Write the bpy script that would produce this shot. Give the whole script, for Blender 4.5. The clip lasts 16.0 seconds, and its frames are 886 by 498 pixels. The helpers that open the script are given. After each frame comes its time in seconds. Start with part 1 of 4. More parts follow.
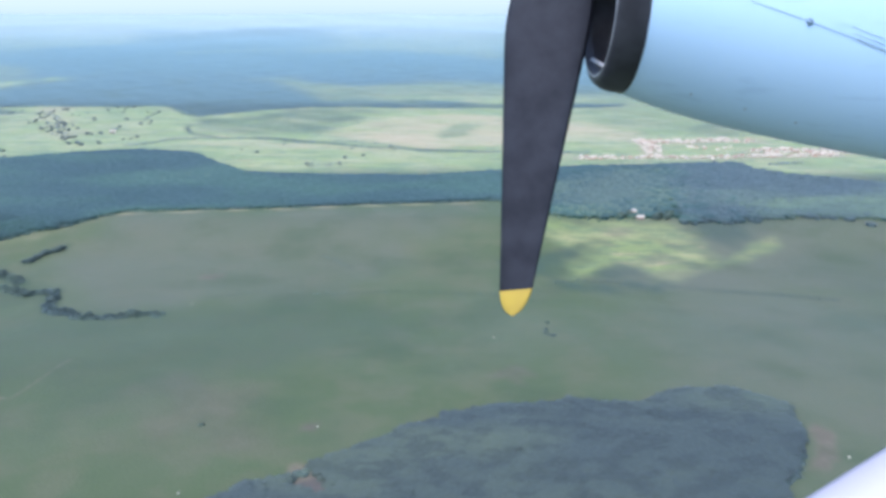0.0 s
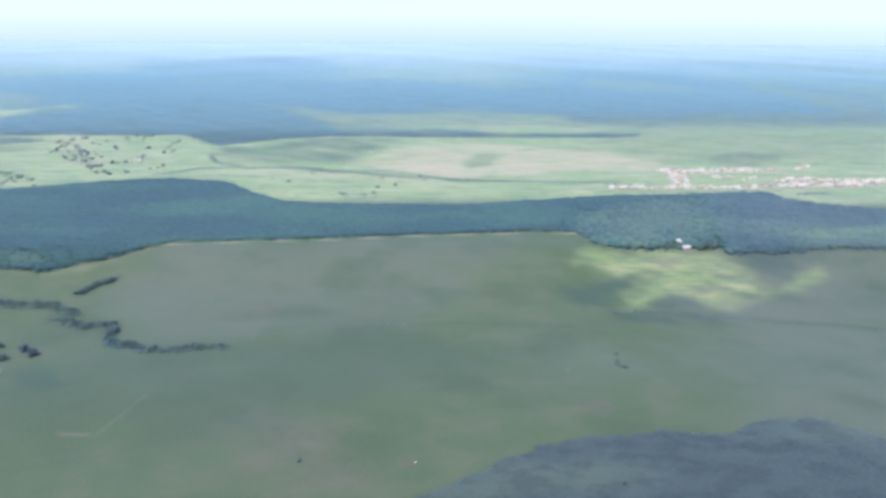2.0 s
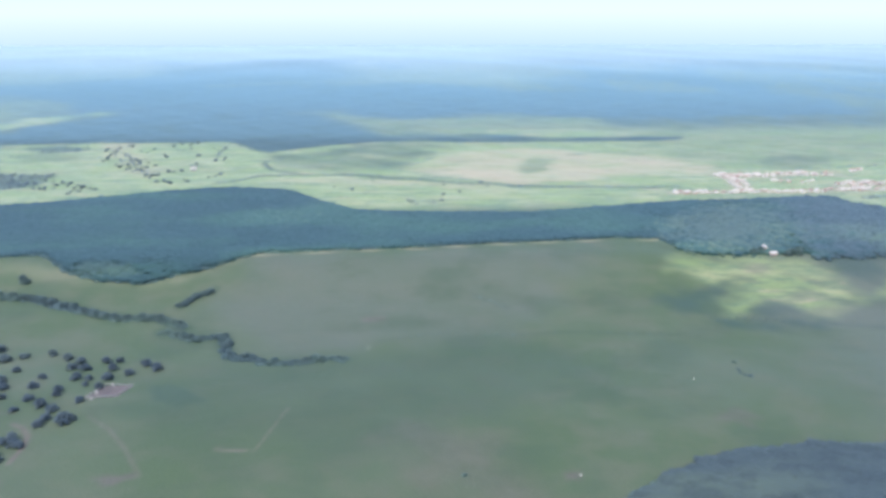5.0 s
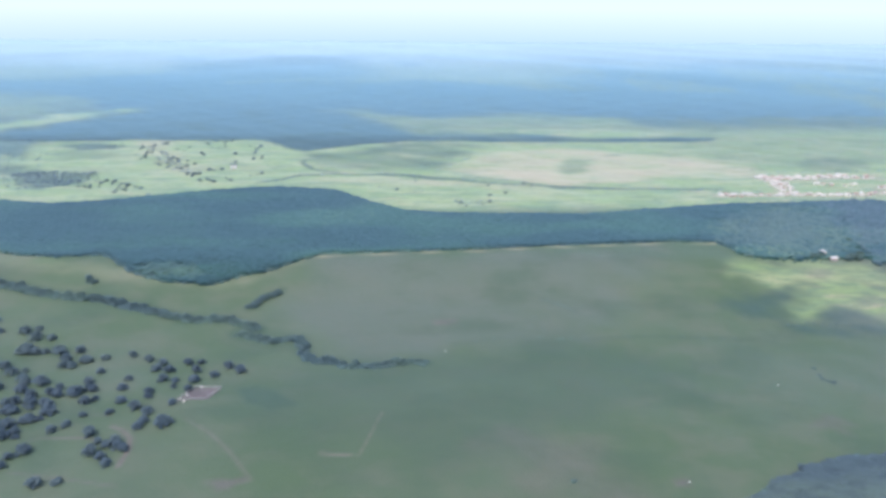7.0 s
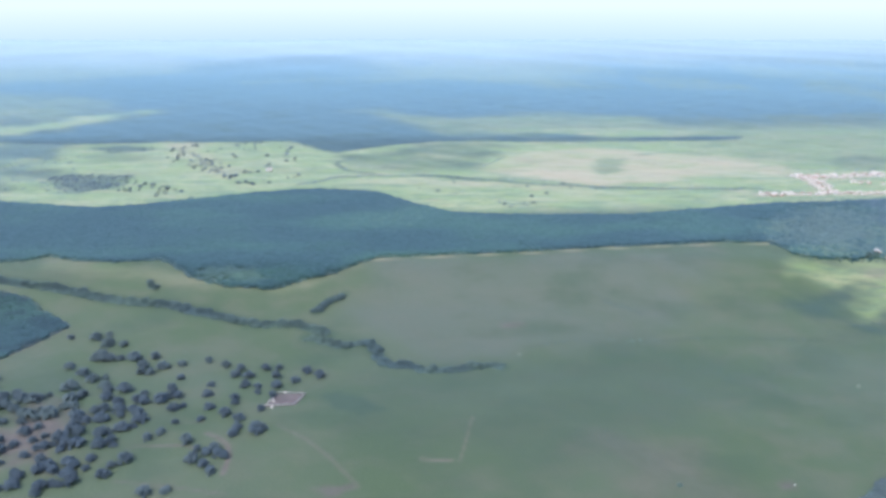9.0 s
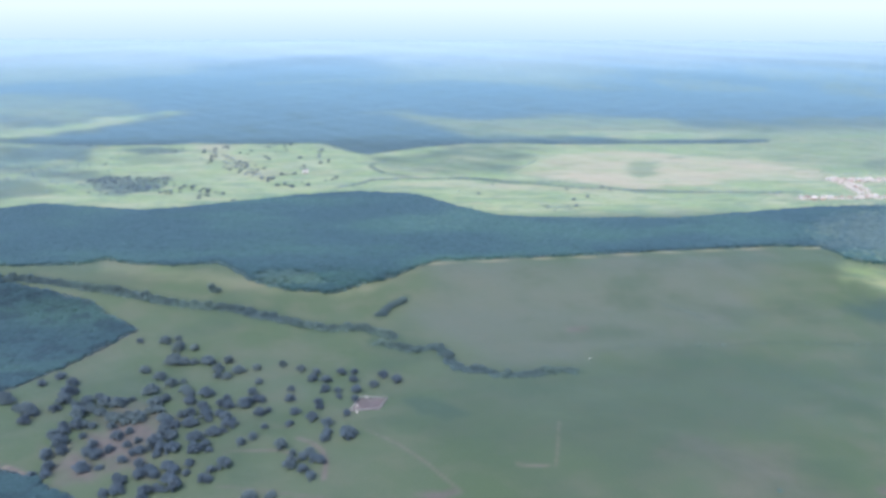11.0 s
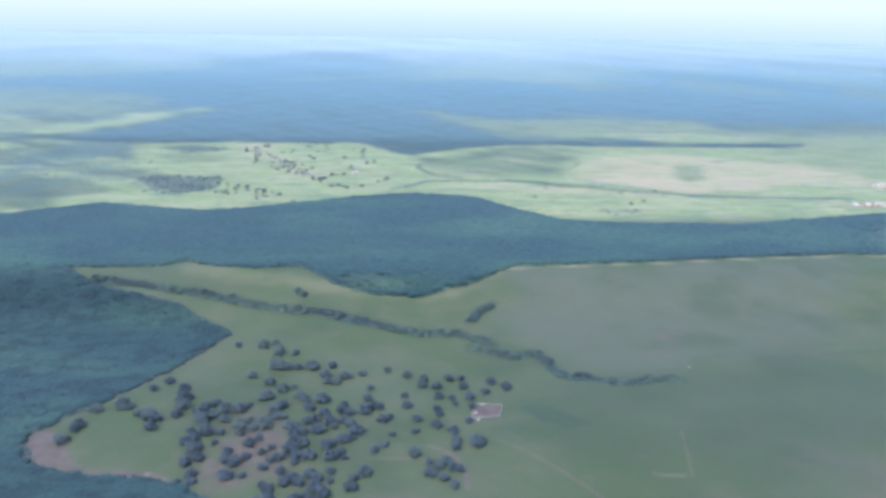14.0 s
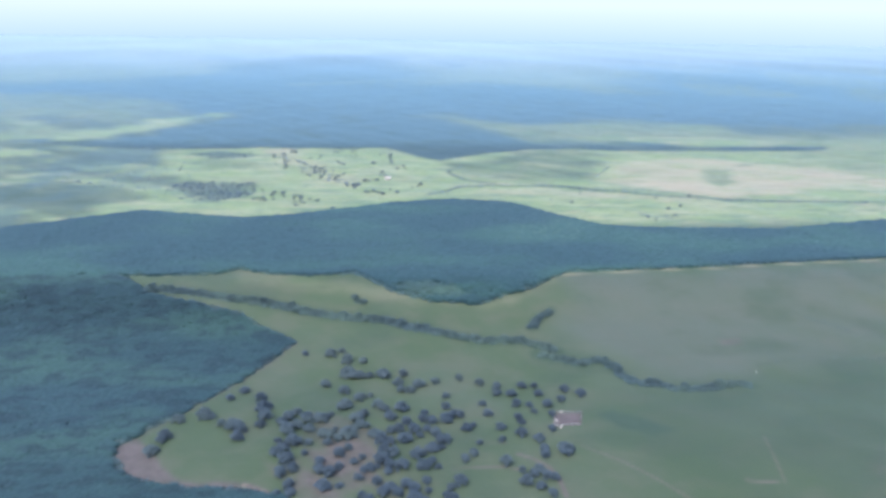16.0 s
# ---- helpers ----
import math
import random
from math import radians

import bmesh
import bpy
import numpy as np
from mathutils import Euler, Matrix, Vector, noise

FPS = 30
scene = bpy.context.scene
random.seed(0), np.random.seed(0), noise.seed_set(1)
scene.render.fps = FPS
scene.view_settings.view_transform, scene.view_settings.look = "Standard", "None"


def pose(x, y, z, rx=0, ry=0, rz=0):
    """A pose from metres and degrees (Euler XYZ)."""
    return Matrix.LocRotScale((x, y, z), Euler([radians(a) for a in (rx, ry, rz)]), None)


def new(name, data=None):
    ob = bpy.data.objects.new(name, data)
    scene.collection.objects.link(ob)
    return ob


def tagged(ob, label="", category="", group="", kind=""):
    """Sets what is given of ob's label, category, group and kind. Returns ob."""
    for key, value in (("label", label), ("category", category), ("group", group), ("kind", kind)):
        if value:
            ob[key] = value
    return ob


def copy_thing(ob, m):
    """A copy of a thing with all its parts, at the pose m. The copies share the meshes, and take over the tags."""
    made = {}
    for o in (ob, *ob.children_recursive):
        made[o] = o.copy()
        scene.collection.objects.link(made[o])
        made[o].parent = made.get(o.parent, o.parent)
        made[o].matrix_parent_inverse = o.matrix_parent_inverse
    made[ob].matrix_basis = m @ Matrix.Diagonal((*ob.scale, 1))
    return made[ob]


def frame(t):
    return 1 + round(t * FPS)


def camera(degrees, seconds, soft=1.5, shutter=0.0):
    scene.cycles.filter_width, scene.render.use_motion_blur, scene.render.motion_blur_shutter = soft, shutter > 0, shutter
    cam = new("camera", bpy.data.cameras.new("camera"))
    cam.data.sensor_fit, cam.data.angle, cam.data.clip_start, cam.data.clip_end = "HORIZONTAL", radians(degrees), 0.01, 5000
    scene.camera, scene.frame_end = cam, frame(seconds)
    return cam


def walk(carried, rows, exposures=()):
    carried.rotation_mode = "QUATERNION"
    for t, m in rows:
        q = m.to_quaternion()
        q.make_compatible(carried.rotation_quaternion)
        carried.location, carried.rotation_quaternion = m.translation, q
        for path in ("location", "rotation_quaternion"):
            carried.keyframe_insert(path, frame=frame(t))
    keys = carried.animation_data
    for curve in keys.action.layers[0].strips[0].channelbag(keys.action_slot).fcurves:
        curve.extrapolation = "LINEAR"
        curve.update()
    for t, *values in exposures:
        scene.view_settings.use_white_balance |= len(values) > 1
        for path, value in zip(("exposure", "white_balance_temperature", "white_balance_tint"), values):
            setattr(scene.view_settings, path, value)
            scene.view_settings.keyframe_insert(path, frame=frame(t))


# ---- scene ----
cam = camera(64.3, 16.0, soft=3.6)
METRES, EYE, TILT, LEAN, TURN = 500.0, 236.0, -20.9, 0.0, 0.0
ROWS = [
    (0.0, 0.0, 0.0, 0.0, 0.0, 0.0, 0.0),
    (0.5, -0.0318, -0.0002, 0.0028, -0.07, 0.44, -0.35),
    (1.0, -0.0635, -0.0025, 0.0058, -0.54, 1.12, -0.32),
    (1.5, -0.0941, -0.0037, 0.0069, -0.79, 1.69, -0.05),
    (2.0, -0.1264, -0.0037, 0.0096, -1.13, 2.09, 0.07),
    (2.5, -0.1564, -0.0046, 0.0144, -1.28, 2.4, 0.09),
    (3.0, -0.1876, -0.0053, 0.0176, -1.44, 2.68, 0.13),
    (3.5, -0.2184, -0.0063, 0.0211, -1.52, 2.86, 0.25),
    (4.0, -0.251, -0.0062, 0.0222, -1.47, 2.59, 0.56),
    (6.5, -0.4099, -0.0098, 0.0384, -1.32, 1.89, 0.64),
    (7.0, -0.4426, -0.009, 0.0407, -1.41, 1.81, 0.21),
    (7.5, -0.4736, -0.0091, 0.0434, -1.28, 1.73, 0.08),
    (8.0, -0.504, -0.0091, 0.0464, -1.24, 1.68, 0.33),
    (8.5, -0.5351, -0.0088, 0.0497, -1.27, 1.63, 0.8),
    (9.0, -0.5659, -0.0088, 0.0517, -1.6, 1.61, 0.63),
    (11.5, -0.7169, -0.0123, 0.0646, -1.86, 1.59, 0.44),
    (12.0, -0.7473, -0.0128, 0.0684, -1.85, 1.39, -0.11),
    (12.5, -0.7778, -0.0124, 0.0711, -1.88, 1.3, -0.2),
    (13.0, -0.8096, -0.0128, 0.0746, -1.99, 1.26, -0.33),
    (13.5, -0.8401, -0.0128, 0.0776, -2.29, 1.28, -0.17),
    (14.0, -0.871, -0.0116, 0.0801, -2.48, 1.26, -0.04),
    (14.5, -0.9011, -0.0125, 0.0833, -2.62, 1.24, -0.27),
    (15.0, -0.9325, -0.013, 0.0864, -2.73, 1.29, -0.32),
    (15.5, -0.9633, -0.0129, 0.0889, -2.8, 1.37, -0.18),
    (16.0, -0.9951, -0.0107, 0.0898, -2.95, 1.44, 0.31),
]
walk(cam, [(t, pose(0, 0, EYE, TILT, LEAN, TURN) @ pose(METRES * x, METRES * y, METRES * z, 90 + pitch, roll, yaw)) for t, x, y, z, yaw, pitch, roll in ROWS],
     [(0.0, 0.97, 5620, 14), (4.0, 0.96, 5590, 14), (8.0, 0.94, 5530, 15), (16.0, 0.93, 5450, 17)])

# ---- world and sun ----
SUN_HIGH, SUN_ROUND = 60.0, -140.0     # degrees above the horizon; degrees from straight ahead, minus to the left
world = bpy.data.worlds.new("sky")
scene.world = world
world.use_nodes = True
wt = world.node_tree
sky = wt.nodes.new("ShaderNodeTexSky")
sky.sky_type = "NISHITA"
sky.sun_disc = False
sky.sun_elevation, sky.sun_rotation = radians(SUN_HIGH), radians(SUN_ROUND)
sky.dust_density, sky.air_density, sky.ozone_density = 3.0, 1.0, 2.0
# the haze along the horizon goes on below it, where the land ends
ways = wt.nodes.new("ShaderNodeTexCoord")
apart, again, floor_z = wt.nodes.new("ShaderNodeSeparateXYZ"), wt.nodes.new("ShaderNodeCombineXYZ"), wt.nodes.new("ShaderNodeMath")
floor_z.operation = "MAXIMUM"
floor_z.inputs[1].default_value = 0.11
wt.links.new(ways.outputs["Generated"], apart.inputs[0])
wt.links.new(apart.outputs[0], again.inputs[0]), wt.links.new(apart.outputs[1], again.inputs[1])
wt.links.new(apart.outputs[2], floor_z.inputs[0]), wt.links.new(floor_z.outputs[0], again.inputs[2])
wt.links.new(again.outputs[0], sky.inputs[0])
# haze lies low all round the horizon, bluer at its foot and white above
low, veil = wt.nodes.new("ShaderNodeMapRange"), wt.nodes.new("ShaderNodeMix")
low.inputs["From Min"].default_value, low.inputs["From Max"].default_value = 0.0, 0.16
low.inputs["To Min"].default_value, low.inputs["To Max"].default_value = 0.85, 0.0
veil.data_type = "RGBA"
depth, bank = wt.nodes.new("ShaderNodeMapRange"), wt.nodes.new("ShaderNodeMix")
depth.inputs["From Min"].default_value, depth.inputs["From Max"].default_value = -0.06, -0.004
bank.data_type = "RGBA"
bank.inputs[6].default_value, bank.inputs[7].default_value = (2.0, 2.65, 2.9, 1), (3.55, 3.75, 3.35, 1)
wt.links.new(apart.outputs[2], depth.inputs[0]), wt.links.new(depth.outputs[0], bank.inputs[0]), wt.links.new(bank.outputs[2], veil.inputs[7])
wt.links.new(apart.outputs[2], low.inputs[0]), wt.links.new(low.outputs[0], veil.inputs[0])
wt.links.new(sky.outputs[0], veil.inputs[6]), wt.links.new(veil.outputs[2], wt.nodes["Background"].inputs[0])
wt.nodes["Background"].inputs[1].default_value = 0.145
sun_data = bpy.data.lights.new("sun", "SUN")
sun_data.energy, sun_data.angle, sun_data.color = 1.35, radians(40.0), (1.0, 0.96, 0.9)
sun = new("sun", sun_data)
towards = Vector((math.sin(radians(SUN_ROUND)) * math.cos(radians(SUN_HIGH)), math.cos(radians(SUN_ROUND)) * math.cos(radians(SUN_HIGH)), math.sin(radians(SUN_HIGH))))
sun.matrix_world = Matrix.Translation((0, 0, 2000)) @ towards.to_track_quat("Z", "Y").to_matrix().to_4x4()


# ---- materials ----
class Shade:
    """A node material round one Principled shader."""

    def __init__(self, name, rough=0.8, spec=0.3, metal=0.0):
        self.mat = bpy.data.materials.new(name)
        self.mat.use_nodes = True
        self.t = self.mat.node_tree
        self.b = self.t.nodes["Principled BSDF"]
        self.put("Roughness", rough), self.put("Specular IOR Level", spec), self.put("Metallic", metal)
        self.where = self.t.nodes.new("ShaderNodeNewGeometry")

    def put(self, name, value):
        if hasattr(value, "links"):
            self.t.links.new(value, self.b.inputs[name])
        else:
            self.b.inputs[name].default_value = value
        return self

    def noise(self, scale, detail=4.0, stretch=(1, 1, 1), local=False, rough=0.55):
        m = self.t.nodes.new("ShaderNodeMapping")
        m.inputs["Scale"].default_value = stretch
        if local:
            tc = self.t.nodes.new("ShaderNodeTexCoord")
            self.t.links.new(tc.outputs["Object"], m.inputs[0])
        else:
            self.t.links.new(self.where.outputs["Position"], m.inputs[0])
        n = self.t.nodes.new("ShaderNodeTexNoise")
        n.inputs["Scale"].default_value, n.inputs["Detail"].default_value, n.inputs["Roughness"].default_value = scale, detail, rough
        self.t.links.new(m.outputs[0], n.inputs["Vector"])
        return n.outputs[0]

    def spread(self, fac, low, high, a=0.0, b=1.0):
        r = self.t.nodes.new("ShaderNodeMapRange")
        r.interpolation_type = "SMOOTHSTEP"
        self.t.links.new(fac, r.inputs[0])
        for i, v in enumerate((low, high, a, b)):
            r.inputs[i + 1].default_value = v
        return r.outputs[0]

    def mix(self, fac, a, b):
        m = self.t.nodes.new("ShaderNodeMix")
        m.data_type = "RGBA"
        for i, v in ((0, fac), (6, a), (7, b)):
            if hasattr(v, "links"):
                self.t.links.new(v, m.inputs[i])
            else:
                m.inputs[i].default_value = v if i == 0 else (*v, 1)
        return m.outputs[2]

    def maths(self, kind, a, b):
        m = self.t.nodes.new("ShaderNodeMath")
        m.operation, m.use_clamp = kind, True
        for i, v in enumerate((a, b)):
            if hasattr(v, "links"):
                self.t.links.new(v, m.inputs[i])
            else:
                m.inputs[i].default_value = v
        return m.outputs[0]

    def cover(self, name):
        a = self.t.nodes.new("ShaderNodeAttribute")
        a.attribute_name = name
        return a.outputs["Fac"]

    def bump(self, height, strength, distance):
        n = self.t.nodes.new("ShaderNodeBump")
        n.inputs["Strength"].default_value, n.inputs["Distance"].default_value = strength, distance
        self.t.links.new(height, n.inputs["Height"])
        self.t.links.new(n.outputs[0], self.b.inputs["Normal"])
        return self

    def velvet(self, weight, rough, tint):
        self.put("Sheen Weight", weight), self.put("Sheen Roughness", rough), self.put("Sheen Tint", (*tint, 1))
        return self


HAZE_TINT = (0.68, 0.84, 1.0)              # blue sheen tint on leaves and grass, standing in for haze


def ground_material():
    s = Shade("grassland", 0.75, 0.35)
    broad, mid, fine = s.noise(0.006, 5), s.noise(0.03, 6, (0.9, 1.2, 1)), s.noise(0.35, 6)
    grass = s.mix(s.spread(broad, 0.38, 0.62), GRASS_DEEP, GRASS_GREY)
    grass = s.mix(s.spread(mid, 0.42, 0.68, 0, 0.6), grass, GRASS_DRY)
    lush_shade = s.maths("MULTIPLY", s.cover("lush_shade"), s.spread(mid, 0.2, 0.6, 0.5, 1))
    grass = s.mix(lush_shade, grass, GRASS_LUSH_SHADE)
    grey = s.maths("MULTIPLY", s.cover("grey"), s.spread(broad, 0.2, 0.6, 0.6, 1))
    grass = s.mix(grey, grass, GRASS_GREY_GLARE)
    pale = s.mix(s.spread(s.noise(0.02, 6, (0.5, 1.5, 1)), 0.4, 0.65), SUNLIT_GREEN, SUNLIT_STRAW)
    pale = s.mix(s.spread(s.noise(0.045, 5, (0.4, 1.6, 1)), 0.52, 0.68, 0, 0.8), pale, MEADOW_DEEP)
    pale = s.mix(s.spread(s.noise(0.05, 6, (0.12, 2.0, 1)), 0.52, 0.66, 0, 0.7), pale, MEADOW_DEEP)
    pale = s.mix(s.spread(s.noise(0.14, 5, (0.3, 1.2, 1)), 0.52, 0.64, 0, 0.8), pale, MEADOW_DEEP)
    pale = s.mix(s.spread(s.noise(0.07, 5, (0.3, 1.4, 1)), 0.6, 0.7, 0, 0.8), pale, TAN_B)
    # distant ground pales here, haze put into the base colour
    pale = s.mix(s.cover("veil"), pale, FAR_HAZE)
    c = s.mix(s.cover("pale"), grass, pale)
    field = s.mix(s.spread(s.noise(0.03, 5, (0.4, 2.0, 1)), 0.3, 0.7), TAN_A, TAN_B)
    field = s.mix(s.spread(s.noise(0.022, 6, (0.35, 1.5, 1)), 0.52, 0.64, 0, 0.75), field, SUNLIT_GREEN)
    field = s.mix(s.spread(s.noise(0.09, 5, (0.25, 1.3, 1)), 0.56, 0.68, 0, 0.7), field, MEADOW_DEEP)
    c = s.mix(s.cover("tan"), c, field)
    # the far country: woods and clearings, the woods' colour paled and blued for haze
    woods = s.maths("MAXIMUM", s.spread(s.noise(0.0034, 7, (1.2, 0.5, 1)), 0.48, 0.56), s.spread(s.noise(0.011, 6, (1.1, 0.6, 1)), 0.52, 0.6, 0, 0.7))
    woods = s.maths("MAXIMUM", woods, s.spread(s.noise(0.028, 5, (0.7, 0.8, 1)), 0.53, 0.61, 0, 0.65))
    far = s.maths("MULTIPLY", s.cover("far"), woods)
    c = s.mix(far, c, FAR_HAZE_LEAF)
    c = s.mix(s.maths("MULTIPLY", s.cover("wood"), 0.95), c, s.mix(s.spread(s.cover("plain"), 0.12, 0.2), WOOD_FLOOR, FAR_HAZE_LEAF))
    earth = s.mix(s.spread(s.noise(0.12, 5), 0.35, 0.65), EARTH_A, EARTH_B)
    c = s.mix(s.maths("MULTIPLY", s.cover("earth"), s.spread(fine, 0.25, 0.6, 0.55, 1)), c, earth)
    # random darker blotches, fainter on pale and tan cover
    blotch = s.maths("MULTIPLY", s.spread(s.noise(0.013, 6, (0.9, 1.2, 1)), 0.48, 0.68, 0.0, 0.55), s.spread(s.maths("MAXIMUM", s.cover("pale"), s.cover("tan")), 0.2, 0.9, 1.0, 0.22))
    c = s.mix(blotch, c, GRASS_LUSH_SHADE)
    c = s.mix(s.spread(fine, 0.35, 0.75, 0.0, 0.22), c, GRASS_DEEP)
    # blue sheen that strengthens with distance stands in for haze
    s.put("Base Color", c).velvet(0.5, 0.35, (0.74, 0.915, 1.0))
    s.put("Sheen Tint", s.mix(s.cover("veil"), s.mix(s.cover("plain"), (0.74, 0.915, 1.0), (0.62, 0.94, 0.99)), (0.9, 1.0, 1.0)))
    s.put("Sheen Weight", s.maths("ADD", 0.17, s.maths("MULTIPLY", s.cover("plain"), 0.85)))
    return s.bump(s.noise(0.5, 5), 0.5, 0.8).mat


def leaf_material(name, dark, light, size=0.5, islands=True, velvet=0.6, nap=0.5, tint=HAZE_TINT, mottle=0.3):
    s = Shade(name, 0.6, 0.35)
    if islands:
        vary = s.where.outputs["Random Per Island"]
    else:
        info = s.t.nodes.new("ShaderNodeObjectInfo")
        vary = info.outputs["Random"]
    c = s.mix(vary, dark, light)
    # brighter patches put sunlit breaks between cloud shadows into the leaf colour
    c = s.mix(s.spread(s.noise(0.008, 4, (0.6, 1.5, 1)), 0.44, 0.62, 0, 0.85), c, (light[0] * 1.55, light[1] * 1.5, light[2] * 1.12))
    c = s.mix(s.spread(s.noise(size, 5), 0.45, 0.7, 0, 0.35), c, tuple(1.3 * v for v in light))
    c = s.mix(s.spread(s.noise(0.07, 3, (0.7, 1.3, 1)), 0.47, 0.58, 0, mottle), c, tuple(0.5 * v for v in dark))
    s.put("Base Color", c).velvet(velvet, nap, tint)
    return s.bump(s.noise(1.1, 4), 0.25, 0.4).mat


def plain(name, a, b, scale=2.0, rough=0.7, spec=0.3, metal=0.0, bump=0.0, local=True):
    s = Shade(name, rough, spec, metal)
    n = s.noise(scale, 6, local=local)
    s.put("Base Color", s.mix(s.spread(n, 0.3, 0.7), a, b))
    return s.bump(n, bump, 0.02).mat if bump else s.mat


# sunlit meadow against cloud-shaded grass is put into these ground colours
GRASS_DEEP, GRASS_GREY, GRASS_DRY, GRASS_LUSH_SHADE = (0.069, 0.098, 0.041), (0.088, 0.111, 0.058), (0.112, 0.117, 0.067), (0.048, 0.076, 0.037)
GRASS_GREY_GLARE, SUNLIT_GREEN, SUNLIT_STRAW = (0.112, 0.12, 0.09), (0.24, 0.3, 0.1), (0.335, 0.335, 0.155)
TAN_A, TAN_B, EARTH_A, EARTH_B = (0.43, 0.365, 0.205), (0.41, 0.325, 0.185), (0.116, 0.083, 0.075), (0.158, 0.115, 0.104)
# far straw and leaf tones carry the haze of distance in their colour
MEADOW_DEEP, FAR_HAZE = (0.15, 0.21, 0.1), (0.29, 0.33, 0.31)
WOOD_FLOOR, FAR_HAZE_LEAF = (0.035, 0.066, 0.06), (0.066, 0.122, 0.122)
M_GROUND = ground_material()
M_WOOD = leaf_material("woodland leaves", (0.026, 0.064, 0.056), (0.032, 0.075, 0.061), velvet=0.18, mottle=0.2)
M_PLANT = leaf_material("plantation leaves", (0.023, 0.054, 0.05), (0.029, 0.063, 0.054), velvet=0.15, mottle=0.6)
# base colour and full sheen carry the haze over the far wood
M_FAR = leaf_material("haze-blue far woodland leaves", (0.075, 0.112, 0.118), (0.09, 0.13, 0.132), 0.08, True, 1.0, 0.35, (0.72, 0.88, 1.0))
# woodland leaves with sunlight on the eastern slope put into their colour
M_EAST = leaf_material("sun-paled woodland leaves", (0.072, 0.114, 0.08), (0.088, 0.13, 0.086), velvet=0.2)
# a copy of the woodland leaves paled for haze, reused on shaded wood edges
M_HAZY = leaf_material("haze-paled woodland leaves", (0.056, 0.086, 0.08), (0.067, 0.1, 0.088), velvet=0.2)
# bush leaves made lighter and bluer, haze put into colour and sheen
M_BUSH = leaf_material("hazed meadow bush leaves", (0.1, 0.13, 0.125), (0.13, 0.16, 0.15), 0.7, True, 0.7)
M_TREE = leaf_material("tree leaves", (0.051, 0.072, 0.081), (0.061, 0.084, 0.091), 0.7, True, 0.15)
M_SHRUB = leaf_material("shrub leaves", (0.05, 0.081, 0.073), (0.066, 0.101, 0.085), 0.7, True, 0.2)
# grove leaves with a milder share of the same painted haze
M_GROVE = leaf_material("hazed meadow grove leaves", (0.075, 0.105, 0.1), (0.1, 0.132, 0.122), 0.7, True, 0.5)
# edge leaves lightened in colour to offset the shade below the canopy
M_RIM = leaf_material("lightened woodland edge leaves", (0.055, 0.1, 0.085), (0.07, 0.118, 0.094), velvet=0.35)
M_NEAR = leaf_material("rounded wood leaves", (0.044, 0.061, 0.054), (0.052, 0.07, 0.06), velvet=0.2, mottle=0.4)
M_MIX = leaf_material("bright woodland leaves", (0.05, 0.094, 0.068), (0.064, 0.112, 0.076), velvet=0.2)
M_BARK = plain("bark", (0.09, 0.07, 0.05), (0.16, 0.13, 0.1), 1.5, 0.9)
M_WALL = plain("whitewashed wall", (0.74, 0.69, 0.58), (0.62, 0.56, 0.45), 0.6, 0.85)
M_WALL_TAN = plain("clay wall", (0.55, 0.4, 0.3), (0.45, 0.32, 0.24), 0.6, 0.9)
M_ROOF_RUST = plain("rusty sheet roof", (0.36, 0.25, 0.18), (0.44, 0.33, 0.25), 0.5, 0.6)
M_ROOF_PALE = plain("pale sheet roof", (0.6, 0.54, 0.44), (0.46, 0.4, 0.31), 0.5, 0.5)
M_ROOF_RED = plain("tiled roof", (0.36, 0.24, 0.19), (0.4, 0.29, 0.24), 0.7, 0.7)
M_DARK = plain("dark opening", (0.05, 0.045, 0.04), (0.08, 0.07, 0.06), 2.0, 0.5)
M_POST = plain("pale weathered timber", (0.42, 0.38, 0.33), (0.5, 0.45, 0.4), 2.0, 0.9)


# ---- the lie of the land ----
def soft(v):
    v = np.clip(v, 0.0, 1.0)
    return v * v * (3 - 2 * v)


def height(x, y):
    """The ground's height: a shallow dip along the stream, a shelf behind it, then a wide plain."""
    return -11 * np.exp(-((y - 530) / 95) ** 2) + 12 * soft((y - 600) / 90) - 5 * np.clip((y - 800) / 300, 0, 1)


def rest(x, y):
    return float(height(np.float64(x), np.float64(y)))


def inside(x, y, poly):
    hit = np.zeros(np.shape(x), bool)
    for (ax, ay), (bx, by) in zip(poly, poly[1:] + poly[:1]):
        if ay != by:
            hit ^= ((ay > y) != (by > y)) & (x < (bx - ax) * (y - ay) / (by - ay) + ax)
    return hit


def away(x, y, line):
    """Distance to a line of points."""
    d = np.full(np.shape(x), 1e9)
    for (ax, ay), (bx, by) in zip(line, line[1:]):
        k = np.clip(((x - ax) * (bx - ax) + (y - ay) * (by - ay)) / max((bx - ax) ** 2 + (by - ay) ** 2, 1e-6), 0, 1)
        d = np.minimum(d, np.hypot(x - ax - k * (bx - ax), y - ay - k * (by - ay)))
    return d


def waver(x, y, size):
    """A cheap wavy field from -1 to 1."""
    a, b = x / size, y / size
    return 0.4 * np.sin(a * 1.3 + 2.1 * np.sin(b * 0.9)) + 0.35 * np.sin(b * 2.3 + 1.7 * np.sin(a * 1.9 + 1)) + 0.25 * np.sin(3.7 * a + 3.1 * b)


def patch(x, y, poly, edge, rag=0.0, size=20.0, inset=0.0):
    """1 within a polygon, 0 outside, blending over edge metres, with ragged sides."""
    d = away(x, y, poly + poly[:1]) * np.where(inside(x, y, poly), 1, -1)
    return soft((d - inset + rag * waver(x, y, size)) / edge + 0.5)


def stripe(x, y, line, half, edge=2.0):
    return soft((half - away(x, y, line)) / edge + 0.5)


